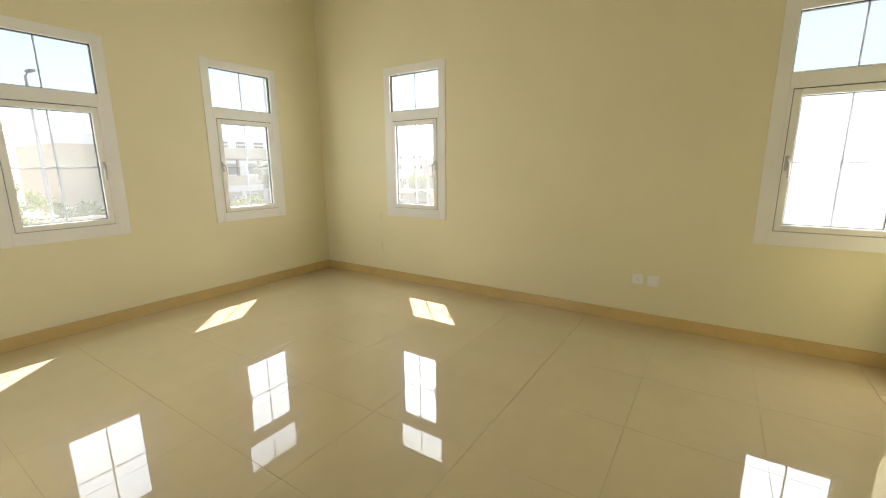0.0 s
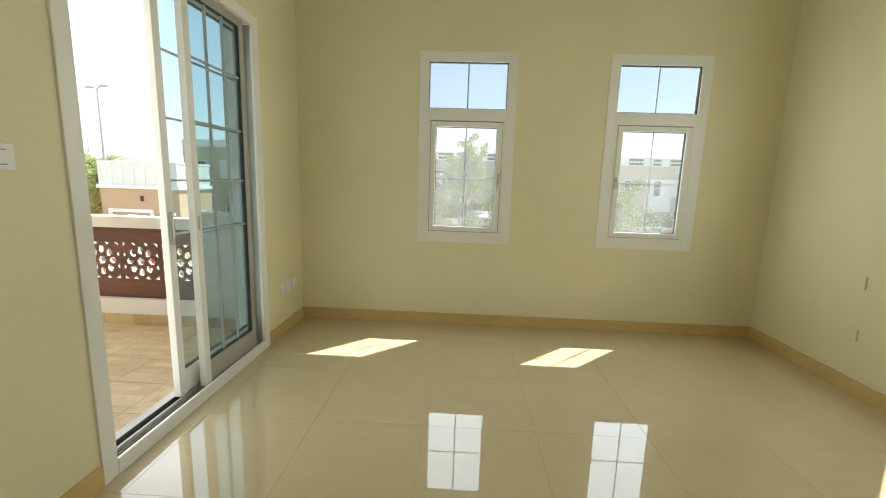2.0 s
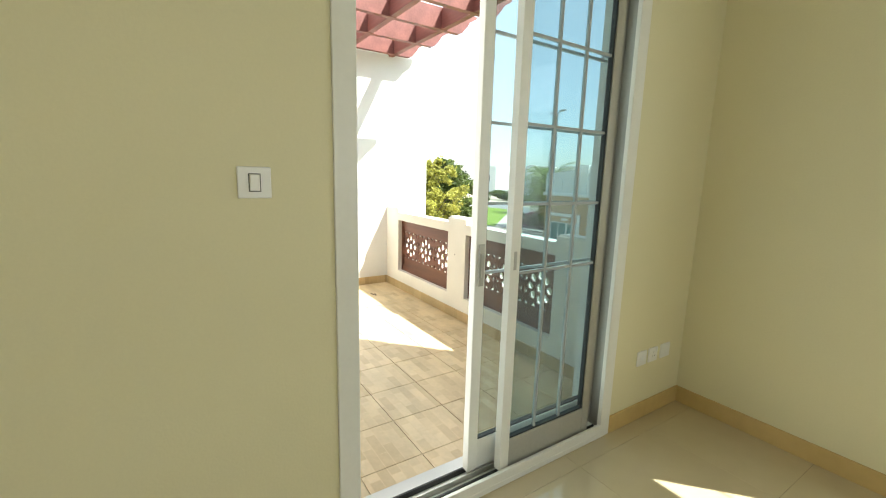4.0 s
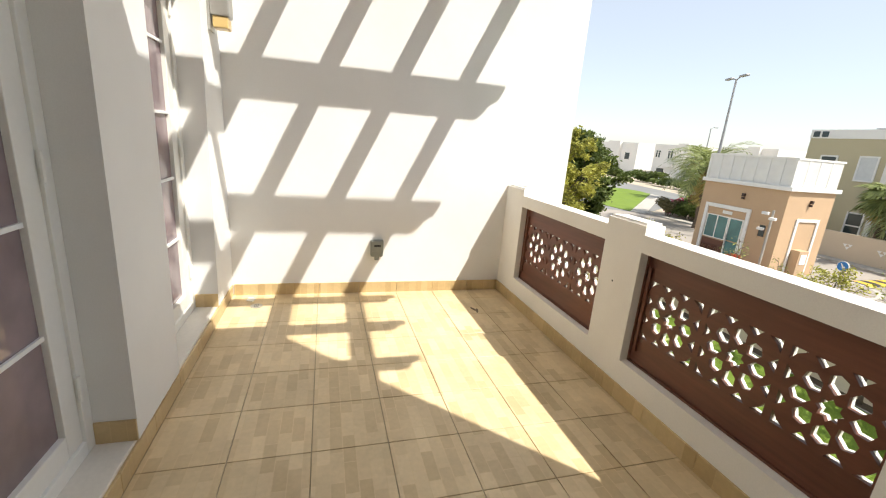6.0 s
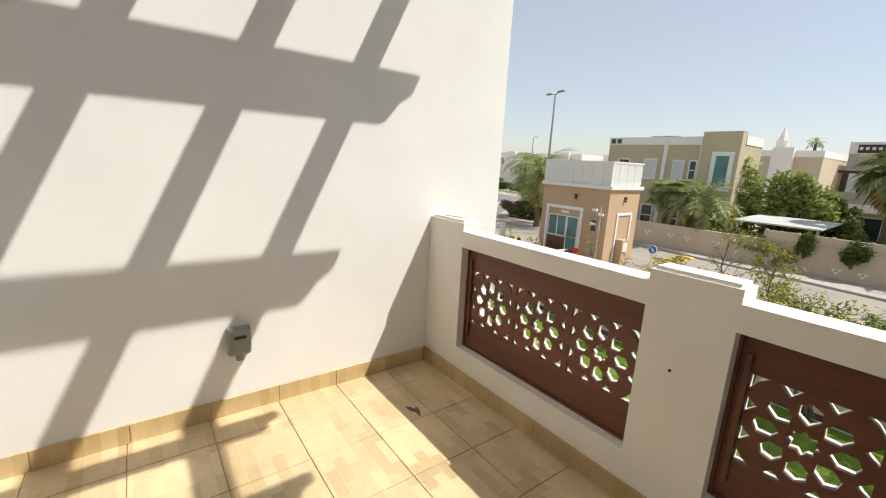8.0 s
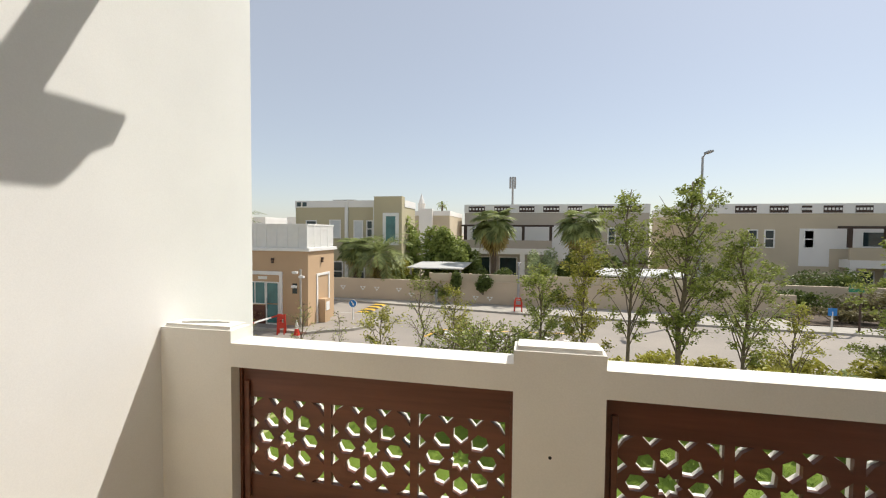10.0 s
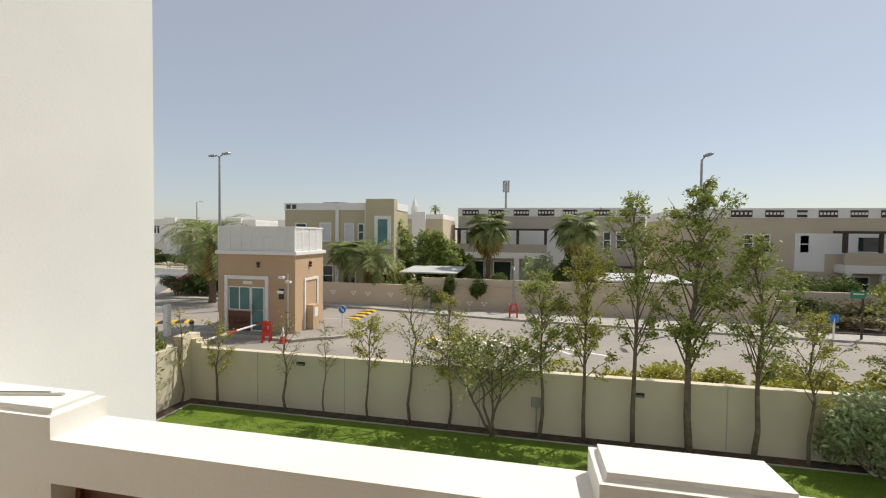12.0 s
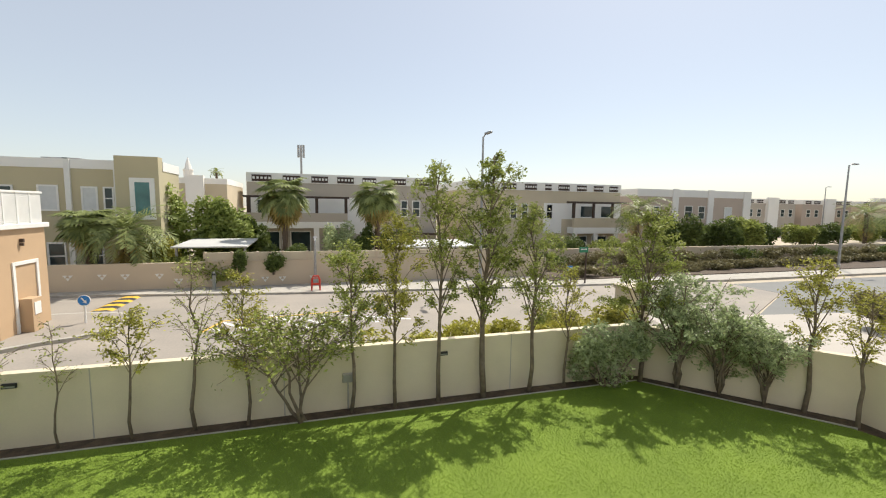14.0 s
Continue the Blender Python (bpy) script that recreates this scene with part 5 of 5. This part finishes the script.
def tree(label, x, y, h, width, start, limbs, per_twig, mat, seed, stems=1, leaf=0.075, r=0.055, z=GROUND, droop=0.0, name="tree", group="trees along the garden wall"):
    """Trunk, limbs and twigs grown at random inside an uneven crown, leaves along the twigs."""
    rng = np.random.default_rng(seed)
    top = thing(name, label, "tree", pose(x, y, z - 0.02), group)
    bm, spots = bmesh.new(), []
    for st in range(stems):
        lean = rng.normal(0, 0.06 if stems == 1 else 0.35, 2) * (0.6 if stems == 1 else 1.15)
        hh = h * (1 if st == 0 else rng.uniform(0.75, 0.95))
        line = [Vector((0.04 * st, 0.03 * st, 0))]
        for k in range(1, 8):
            f = k / 7
            line.append(Vector((lean[0] * hh * f * (0.5 if stems > 1 else 0.3) + rng.normal(0, 0.055) * hh / 4, lean[1] * hh * f * (0.3 if stems > 1 else 0.2) + rng.normal(0, 0.055) * hh / 4, hh * f)))
        tube(bm, line, [r * (1.15 - 0.98 * k / 7) / (1 if stems == 1 else 1.4) for k in range(8)], 7)
        for q in range(limbs):
            f = start + (0.97 - start) * ((q + rng.uniform(0, 1)) / limbs)
            i = min(int(f * 7), 6)
            p = line[i].lerp(line[i + 1], f * 7 - i)
            ang = q * 2.4 + rng.uniform(-0.5, 0.5)
            g = (f - start) / (1 - start)
            reach = width / 2 * (0.16 + 0.9 * math.sin(math.pi * min(1.0, 0.36 + 0.66 * g ** 0.8))) * rng.uniform(0.4, 1.25)
            rise = min(reach * rng.uniform(0.8, 2.2) * (1 - droop), max(0.05, hh * rng.uniform(0.85, 1.03) - p.z))
            e = p + Vector((math.cos(ang) * reach, math.sin(ang) * reach * 0.8, rise))
            mid = p.lerp(e, 0.5) + Vector((0, 0, 0.10 * reach))
            tube(bm, [p, mid, e], [r * 0.36 * (1.2 - 0.7 * f), r * 0.24 * (1.2 - 0.7 * f), 0.004], 5, False)
            for tw in range(4):
                s0 = p.lerp(mid, rng.uniform(0.4, 1)) if tw == 0 else mid.lerp(e, rng.uniform(0, 0.9))
                a2 = ang + rng.uniform(-1.3, 1.3)
                ln = max(0.14, reach * rng.uniform(0.3, 0.65))
                t1 = s0 + Vector((math.cos(a2) * ln, math.sin(a2) * ln, ln * rng.uniform(-0.3, 0.8) - droop * ln))
                tube(bm, [s0, t1], [0.007, 0.003], 4, False)
                m = int(per_twig * rng.uniform(0.2, 1.7) * (1.0 - 0.55 * g))
                ft = rng.uniform(0.1, 1.1, m)[:, None]
                spots.append(np.array(s0)[None] * (1 - ft) + np.array(t1)[None] * ft + rng.normal(0, 0.055 * max(1, width / 2), (m, 3)))
    part("trunk", bm, "bark", top, smooth=True)
    pts = np.concatenate(spots)
    leafy("crown", leaves_mesh(pts, leaf * rng.uniform(0.6, 1.4, len(pts)), rng), mat, top)
    return top


def bush(label, x, y, z, wx, wy, h, count, mat, seed, leaf=0.09, name="shrub", group="shrubs", category="shrub", lumps=9):
    """Leaves on a heap of uneven lumps, with short stems under it."""
    rng = np.random.default_rng(seed)
    top = thing(name, label, category, pose(x, y, z), group)
    c = np.stack([rng.uniform(-0.5, 0.5, lumps) * wx * 0.75, rng.uniform(-0.5, 0.5, lumps) * wy * 0.75, rng.uniform(0.25, 0.75, lumps) * h], 1)
    rad = rng.uniform(0.2, 0.36, lumps)
    which = rng.integers(0, lumps, count)
    d = rng.normal(size=(count, 3))
    d /= np.linalg.norm(d, axis=1, keepdims=True)
    pts = c[which] + d * (rad[which] * rng.uniform(0.55, 1.12, count))[:, None] * np.array([wx, wy, h])[None] * 0.8
    pts[:, 2] = np.maximum(pts[:, 2], 0.03 + rng.uniform(0, 0.1, count))
    bm = bmesh.new()
    for k in range(6):
        q = c[k % lumps]
        tube(bm, [(q[0] * 0.2, q[1] * 0.2, 0), (q[0] * 0.6, q[1] * 0.6, q[2] * 0.6), tuple(q)], [0.035, 0.02, 0.01], 5, False)
    part("stems", bm, "bark", top)
    leafy("leaves", leaves_mesh(pts, leaf * rng.uniform(0.6, 1.4, count), rng), mat, top)
    return top


def palm(label, x, y, h, length, fronds, fan, seed, skirt=0, z=GROUND, r=0.2, lean=0.0):
    """A palm: ringed trunk, arching fronds of many leaflets; fan palms have round fans on stalks."""
    rng = np.random.default_rng(seed)
    top = thing("palm_tree", label, "palm tree", pose(x, y, z - 0.05), "palms beyond the road")
    rows = [(rng.normal(0, 0.02), rng.normal(0, 0.02), h * k / 10) for k in range(11)]
    part("trunk", tube(bmesh.new(), rows, [r * (1.25 if k == 0 else 1.0 + 0.1 * (k % 2)) for k in range(11)], 9), "palm_bark", top)

    def crown(n, low, high, mat, name):
        v, f = [], []
        for k in range(n):
            az = k * 2.399 + rng.uniform(-0.2, 0.2)
            el = radians(rng.uniform(low, high))
            L = length * rng.uniform(0.8, 1.1)
            out = np.array([math.cos(az), math.sin(az), 0])
            side = np.array([-math.sin(az), math.cos(az), 0])
            spine, p, e = [], np.array([0, 0, h]), el
            for s in range(9):
                spine.append(p.copy())
                p = p + (out * math.cos(e) + np.array([0, 0, math.sin(e)])) * L / 8
                e -= radians(11 if not fan else 9)
            if fan:
                hub, end = spine[4], spine[8]
                way = (end - hub) / np.linalg.norm(end - hub)
                up = np.cross(side, way)
                i = len(v)
                v += [spine[0] - side * 0.02, spine[0] + side * 0.02, hub + side * 0.02, hub - side * 0.02]
                f.append((i, i + 1, i + 2, i + 3))
                for q in range(17):
                    t = radians(-105 + 210 * q / 16)
                    dr = way * math.cos(t) + side * math.sin(t)
                    ln = L * 0.5 * rng.uniform(0.85, 1.1)
                    wd = np.cross(dr, up) * 0.045 * length
                    tip = hub + dr * ln - np.array([0, 0, 0.22 * ln])
                    i = len(v)
                    v += [hub, hub + dr * ln * 0.55 + wd, tip, hub + dr * ln * 0.55 - wd]
                    f.append((i, i + 1, i + 2, i + 3))
            else:
                for s in range(1, 9):
                    for sub in (0.0, 0.5):
                        if s == 8 and sub > 0:
                            continue
                        base = spine[s] if sub == 0 else spine[s] * (1 - sub) + spine[s + 1 if s < 8 else 8] * sub
                        way = spine[min(s + 1, 8)] - spine[s - 1]
                        way = way / np.linalg.norm(way)
                        for sg in (-1, 1):
                            ln = L * 0.26 * math.sin(math.pi * (0.15 + 0.75 * (s + sub) / 9)) * rng.uniform(0.8, 1.2)
                            dr = side * sg * 0.75 + way * 0.65 + np.array([0, 0, rng.uniform(-0.22, 0.12)])
                            tip = base + dr * ln
                            i = len(v)
                            v += [base, base + dr * ln * 0.4 + way * 0.065, tip, base + dr * ln * 0.4 - way * 0.065]
                            f.append((i, i + 1, i + 2, i + 3))
                for s in range(8):
                    i = len(v)
                    v += [spine[s] - side * 0.018, spine[s] + side * 0.018, spine[s + 1] + side * 0.015, spine[s + 1] - side * 0.015]
                    f.append((i, i + 1, i + 2, i + 3))
        mesh = bpy.data.meshes.new(name)
        mesh.from_pydata([tuple(q) for q in v], [], f)
        leafy(name, mesh, mat, top)
    crown(fronds, -15, 75, "palm_leaf", "crown")
    if skirt:
        crown(skirt, -70, -25, "palm_dry", "dry_fronds")
    return top


# garden trees, from the west corner to the east
GARDEN = [
    ("thin young tree with few leaves in the wall's corner", -11.75, 9.0, 3.4, 0.8, 0.35, 10, 6, "leaf_yellow", 0.03, 0.06),
    ("thin young tree with sparse yellow-green leaves", -10.75, 9.2, 3.0, 1.0, 0.3, 12, 13, "leaf_yellow", 0.04, 0.075),
    ("thin bare-branched young tree by the garden wall", -8.6, 9.2, 3.4, 1.1, 0.3, 15, 4, "leaf", 0.04, 0.06),
    ("thin young tree with few leaves", -7.45, 9.2, 3.1, 0.7, 0.4, 10, 5, "leaf", 0.025, 0.06),
    ("small young tree with a light yellow-green crown", -6.2, 9.2, 3.3, 1.5, 0.45, 12, 22, "leaf_yellow", 0.035, 0.08),
    ("tall thin bare-branched tree", -5.05, 9.25, 4.6, 1.3, 0.35, 16, 5, "leaf", 0.045, 0.06),
    ("slender tree with narrow yellow-green crown", -4.0, 9.2, 4.2, 1.2, 0.3, 18, 17, "leaf_yellow", 0.04, 0.08),
    ("slender leafy tree by the garden wall", -1.75, 9.2, 4.9, 1.7, 0.38, 20, 26, "leaf", 0.05, 0.085),
    ("tall slender tree with yellowing crown", -0.65, 9.2, 5.7, 1.6, 0.32, 24, 26, "leaf_yellow", 0.05, 0.085),
    ("tall thin tree with open green crown", 0.45, 9.2, 6.9, 2.0, 0.33, 26, 24, "leaf", 0.06, 0.085),
    ("tallest leafy tree with thick trunk and open top", 1.65, 9.15, 7.1, 2.5, 0.28, 34, 32, "leaf", 0.085, 0.095),
    ("tall slender tree with green crown", 2.95, 9.15, 6.0, 1.9, 0.32, 26, 28, "leaf", 0.06, 0.085),
    ("thin young tree with sparse crown", 4.05, 9.2, 4.1, 1.3, 0.35, 16, 15, "leaf_yellow", 0.04, 0.08),
    ("tall dense tree at the wall's turn", 6.1, 8.95, 5.9, 2.3, 0.25, 32, 38, "leaf", 0.07, 0.09),
    ("slender tree with light crown by the slanting wall", 8.75, 6.45, 4.5, 1.7, 0.4, 18, 20, "leaf_yellow", 0.06, 0.08),
    ("slender tree with sparse crown by the slanting wall", 9.15, 5.6, 3.9, 1.6, 0.4, 16, 15, "leaf_yellow", 0.05, 0.08),
]
for i, (label, x, y, h, w, start, limbs, per, mat, r, lf) in enumerate(GARDEN):
    tree(label, x - (0.21 if x > -1 else 0.15) if x < 5 else x, y + 0.05 if x < 5 else y, h * (0.83 if h < 6.5 else 0.87), w * 0.8, start, int(limbs * 1.3), per * (1.7 if h < 4.5 else 2.1), mat, 20 + i, 1, lf * 0.48, r * 0.88)
tree("many-stemmed spreading tree with pale leaves", -3.05, 9.0, 2.6, 2.8, 0.35, 14, 24, "leaf", 60, 4, 0.05, 0.05)
tree("many-stemmed shrubby tree with silvery leaves", 6.8, 8.35, 3.2, 2.0, 0.2, 15, 46, "leaf_silver", 61, 4, 0.05, 0.06)
tree("many-stemmed shrubby tree with silvery leaves", 7.6, 7.75, 2.5, 1.8, 0.15, 14, 46, "leaf_silver", 62, 4, 0.05, 0.05)
tree("small shrubby tree with silvery leaves", 8.2, 7.0, 2.1, 1.5, 0.15, 13, 42, "leaf_silver", 63, 4, 0.048, 0.045)
bush("rounded silvery green shrub at the wall", 5.0, 8.9, GROUND - 0.02, 2.0, 1.2, 2.0, 5200, "leaf_silver", 64, 0.065)
tree("bare thin shrub against the garden wall", -11.8, 6.9, 2.0, 1.5, 0.1, 10, 5, "leaf_yellow", 65, 4, 0.06, 0.03)
tree("bare thin shrub against the garden wall", -11.8, 8.0, 2.5, 0.8, 0.3, 8, 3, "leaf", 66, 3, 0.05, 0.03)
# next garden to the west
tree("big dense green tree in the next garden", -16.6, 9.2, 5.7, 3.4, 0.12, 50, 260, "leaf_dark", 70, 1, 0.085, 0.15, GROUND, 0.2, group="trees of the next garden")
tree("big dense green tree in the next garden", -17.6, 6.2, 5.8, 3.8, 0.12, 46, 230, "leaf_dark", 71, 1, 0.085, 0.14, GROUND, 0.2, group="trees of the next garden")
tree("yellowing feathery tree in the next garden", -14.7, 7.2, 5.5, 2.8, 0.2, 34, 150, "leaf_yellow", 72, 1, 0.075, 0.1, GROUND, 0.3, group="trees of the next garden")
bush("flowering shrub with red blossoms behind the wall", -12.9, 7.2, GROUND, 1.2, 3.6, 1.9, 2600, "leaf_dark", 73, 0.09)
bush("red blossoms over the garden wall", -12.6, 6.5, GROUND + 1.2, 0.8, 3.4, 0.55, 500, "flower", 74, 0.08, "blossoms")
bush("pale green shrub behind the wall", -13.5, 8.9, GROUND, 1.6, 1.2, 2.1, 1500, "leaf", 75, 0.12)
# hedges and shrubs by the road
for i in range(5):
    bush("clipped yellow-green hedge outside the garden wall", -0.2 + 1.9 * i, 10.9 + 0.35 * i, GROUND - 0.02, 2.6, 1.5, 1.6, 2600, "leaf_yellow", 80 + i, 0.085, "hedge", "hedges", "hedge")
for i in range(16):
    bush("low brown-green hedge on the planted bank", 14.5 + 3.4 * i, 24.6 + 0.25 * i, GROUND, 4.0, 1.3, 1.0, 1300, "leaf_brown", 100 + i, 0.12, "hedge", "hedges", "hedge")
    bush("taller hedge along the boundary wall", 14.5 + 3.4 * i, 28.2, GROUND, 4.0, 1.4, 1.7, 1300, "leaf_brown" if i % 3 else "leaf_dark", 130 + i, 0.13, "hedge", "hedges", "hedge")
bush("brown-green hedge beside the road apron", 20.6, 10.7, GROUND, 3.0, 2.4, 1.7, 2600, "leaf_brown", 98, 0.11, "hedge", "hedges", "hedge")
# gardens of the villas
for i, (x, y, wx, h, mat) in enumerate(((-11.2, 33.6, 5.0, 6.2, "leaf_light"), (-9.4, 33.4, 3.8, 4.6, "leaf_light"), (-7.6, 34.0, 2.2, 4.2, "leaf_dark"), (-9.5, 26.9, 4.6, 2.05, "leaf"), (-5.0, 29.5, 2.6, 2.4, "leaf_dark"), (-12.3, 29.8, 2.2, 3.0, "leaf_yellow"), (-1.4, 30.5, 2.2, 3.9, "leaf_silver"), (0.5, 31.0, 1.6, 4.0, "leaf_dark"), (3.4, 33.0, 2.4, 3.4, "leaf_dark"),
                                        (9.3, 30.0, 3.0, 3.0, "leaf_dark"), (17.5, 31.5, 4.5, 3.2, "leaf_dark"), (22, 31.5, 4, 2.6, "leaf"), (33, 34, 5, 4.6, "leaf_dark"), (40, 36, 6, 4.2, "leaf_dark"), (46, 37, 6, 4.4, "leaf"), (53, 40, 6, 3.8, "leaf_dark"),
                                        (62, 42, 7, 3.2, "leaf"), (72, 44, 8, 3.6, "leaf_dark"), (84, 46, 8, 3.4, "leaf"), (98, 50, 9, 4.2, "leaf_dark"), (112, 54, 9, 3.8, "leaf_dark"))):
    bush("dense green garden tree before a villa", x, y, GROUND, wx, 2.6, h, 5200, mat, 170 + i, 0.11 if y < 33 else 0.22, "garden_tree", "garden trees of the villas", "tree", 14)
for x, z in ((-7.15, -1.85), (-5.3, -1.95)):
    bush("creeper hanging over the boundary wall", x, 25.75, z - 0.8, 1.4 if x > -6 else 0.8, 0.5, 1.5, 900, "leaf_dark", int(300 + x), 0.11, "creeper", "creepers", "creeper")
# west corner bed, lawn and verge
shell("west_lawn", "green lawn beside the entrance road", prism(bmesh.new(), [(-30.9, 24.4), (-34, 24.0), (-60, 36), (-50, 41), (-46.3, 40.3)], GROUND - 0.05, GROUND + 0.02), "lawn", "lawn")
shell("west_path", "grey path beside the lawn", prism(bmesh.new(), [(-30.85, 24.4), (-29.4, 24.7), (-43.7, 39.7), (-46.2, 40.3)], GROUND - 0.05, GROUND + 0.03), "kerb", "path")
for i, (x, y, wx, h, mat) in enumerate(((-28.9, 26.6, 2.0, 1.7, "leaf_brown"), (-27.3, 27.2, 3.0, 1.6, "leaf_dark"), (-25.2, 27.8, 3.0, 2.0, "leaf_dark"), (-29.6, 28.6, 2.0, 2.0, "flower"), (-28.0, 29.6, 3.4, 2.1, "leaf_light"), (-25.6, 30.4, 3.6, 2.3, "leaf_dark"), (-23.0, 29.0, 3.0, 2.2, "leaf_dark"), (-31.5, 32.5, 3.0, 1.9, "leaf"),
                                        (-36, 49, 8, 1.6, "leaf_dark"), (-46, 51, 9, 1.8, "leaf"), (-57, 54, 9, 1.8, "leaf_dark"), (-68, 58, 10, 2.4, "leaf_dark"), (-30, 48, 6, 2.0, "leaf"), (-80, 60, 10, 3.0, "leaf_dark"))):
    bush("low planted bed of mixed shrubs", x, y, GROUND, wx, 2.4, h, 3000, mat, 220 + i, 0.13 if y < 40 else 0.25, "bed_shrub", "shrubs of the corner bed")
bush("shrubby tree seen from the east windows", 20, -1, GROUND, 4, 4, 4.6, 2600, "leaf_yellow", 250, 0.2, "garden_tree", "garden trees of the villas", "tree")
bush("shrubby tree seen from the east windows", 34, 12, GROUND, 7, 6, 3.6, 2600, "leaf", 251, 0.25, "garden_tree", "garden trees of the villas", "tree")
# palms
palm("tall fan palm with a skirt of dry fronds", -5.1, 31.5, 5.6, 2.3, 34, True, 1, 26)
palm("tall fan palm with green crown", 1.6, 31.8, 5.6, 2.3, 34, True, 2, 14)
palm("low fan palm before the olive villa", -15.7, 28.6, 3.6, 1.9, 44, True, 3, 4)
palm("date palm with arching grey-green fronds", -13.4, 27.9, 3.3, 2.9, 50, False, 4, 10, r=0.25)
palm("date palm beside the gate", -23.9, 24.4, 4.5, 3.2, 46, False, 5, 6, r=0.22)
palm("date palm beyond the gate", -27.6, 28.4, 4.0, 2.9, 50, False, 6, 4, r=0.25)
palm("slim distant palm above the roofs", -21.5, 87.6, 11.0, 1.7, 16, False, 7, 0)
palm("date palm behind the road hedge", 26.5, 32.5, 5.0, 3.2, 34, False, 8, 6)
palm("date palm by the far road", 62, 34, 4.8, 3.4, 30, False, 9, 4)
palm("date palm by the far road", 80, 40, 4.8, 3.4, 30, False, 10, 4)
palm("date palm among the western verge", -40, 40, 5.2, 3.2, 30, False, 11, 4)

# ---- tiles of the two floors ----
def tile_mesh(w, d, h, e):
    bm = boxes((-w / 2, -d / 2, -h, w / 2, d / 2, 0))
    bmesh.ops.bevel(bm, geom=[k for k in bm.edges if all(abs(v.co.z) < 1e-6 for v in k.verts)], offset=e, segments=1, affect="EDGES")
    mesh = bpy.data.meshes.new("tile")
    bm.to_mesh(mesh)
    bm.free()
    return mesh


def lay(xs, ys, z, gap, h, mat, parent, bevel):
    """Tiles between the joint lines xs and ys, whole ones on one shared mesh."""
    made = {}
    for x0, x1 in zip(xs, xs[1:]):
        for y0, y1 in zip(ys, ys[1:]):
            w, d = round(x1 - x0 - gap, 4), round(y1 - y0 - gap, 4)
            if (w, d) not in made:
                made[w, d] = tile_mesh(w, d, h, bevel)
                made[w, d].materials.append(M[mat])
            ob = new("tile", made[w, d])
            ob.parent = parent
            ob.location = ((x0 + x1) / 2, (y0 + y1) / 2, z)


def lines(first, step, low, high):
    k = first + step * math.ceil((low - first) / step + 0.05)
    out = [low]
    while k < high - 0.02:
        out.append(k)
        k += step
    return out + [high]


lay(lines(0.108, 0.6, 0.0, ROOM_X), lines(-2.247, 0.5965, ROOM_Y, 0.0), 0.0, 0.0012, 0.004, "floor_tile", room_floor, 0.0004)
terrace = bpy.data.objects["terrace_slab"]
lay(lines(-2.437, 0.339, WEST, -0.25), lines(-1.985, 0.337, SOUTH, RAIL), TERRACE, 0.004, 0.006, "terrace_tile", terrace, 0.001)


def skirt_run(axis, a0, a1, fixed, out, z0, h, parent):
    """Skirting tiles along a wall, one piece after another."""
    step, k = 0.3335, a0
    while k < a1 - 0.01:
        e = min(k + step, a1)
        bm = boxes((k + 0.001, fixed, z0, e - 0.001, fixed + out, z0 + h) if axis == "x" else (fixed, k + 0.001, z0, fixed + out, e - 0.001, z0 + h), bevel=0.0015, seg=1)
        part("skirting_tile", bm, "terrace_skirt", parent)
        k = e


skirts = shell("terrace_skirting", "wood-look beige skirting tiles round the terrace", boxes((WEST + 0.011, SOUTH + 0.001, TERRACE, WEST + 0.012, -0.34, TERRACE + 0.01)), "terrace_skirt", "skirting")
skirt_run("y", SOUTH + 0.012, RAIL - 0.012, WEST, 0.011, TERRACE, 0.095, skirts)
skirt_run("x", WEST, -0.25, RAIL, -0.011, TERRACE, 0.095, skirts)
skirt_run("x", WEST, -0.25, SOUTH - 0.012, 0.013, TERRACE, 0.088, skirts)
skirt_run("y", SOUTH - 0.145, SOUTH, -3.20, 0.010, 0.07, 0.095, skirts)
skirt_run("y", SOUTH - 0.145, SOUTH, -1.84, 0.010, 0.07, 0.095, skirts)
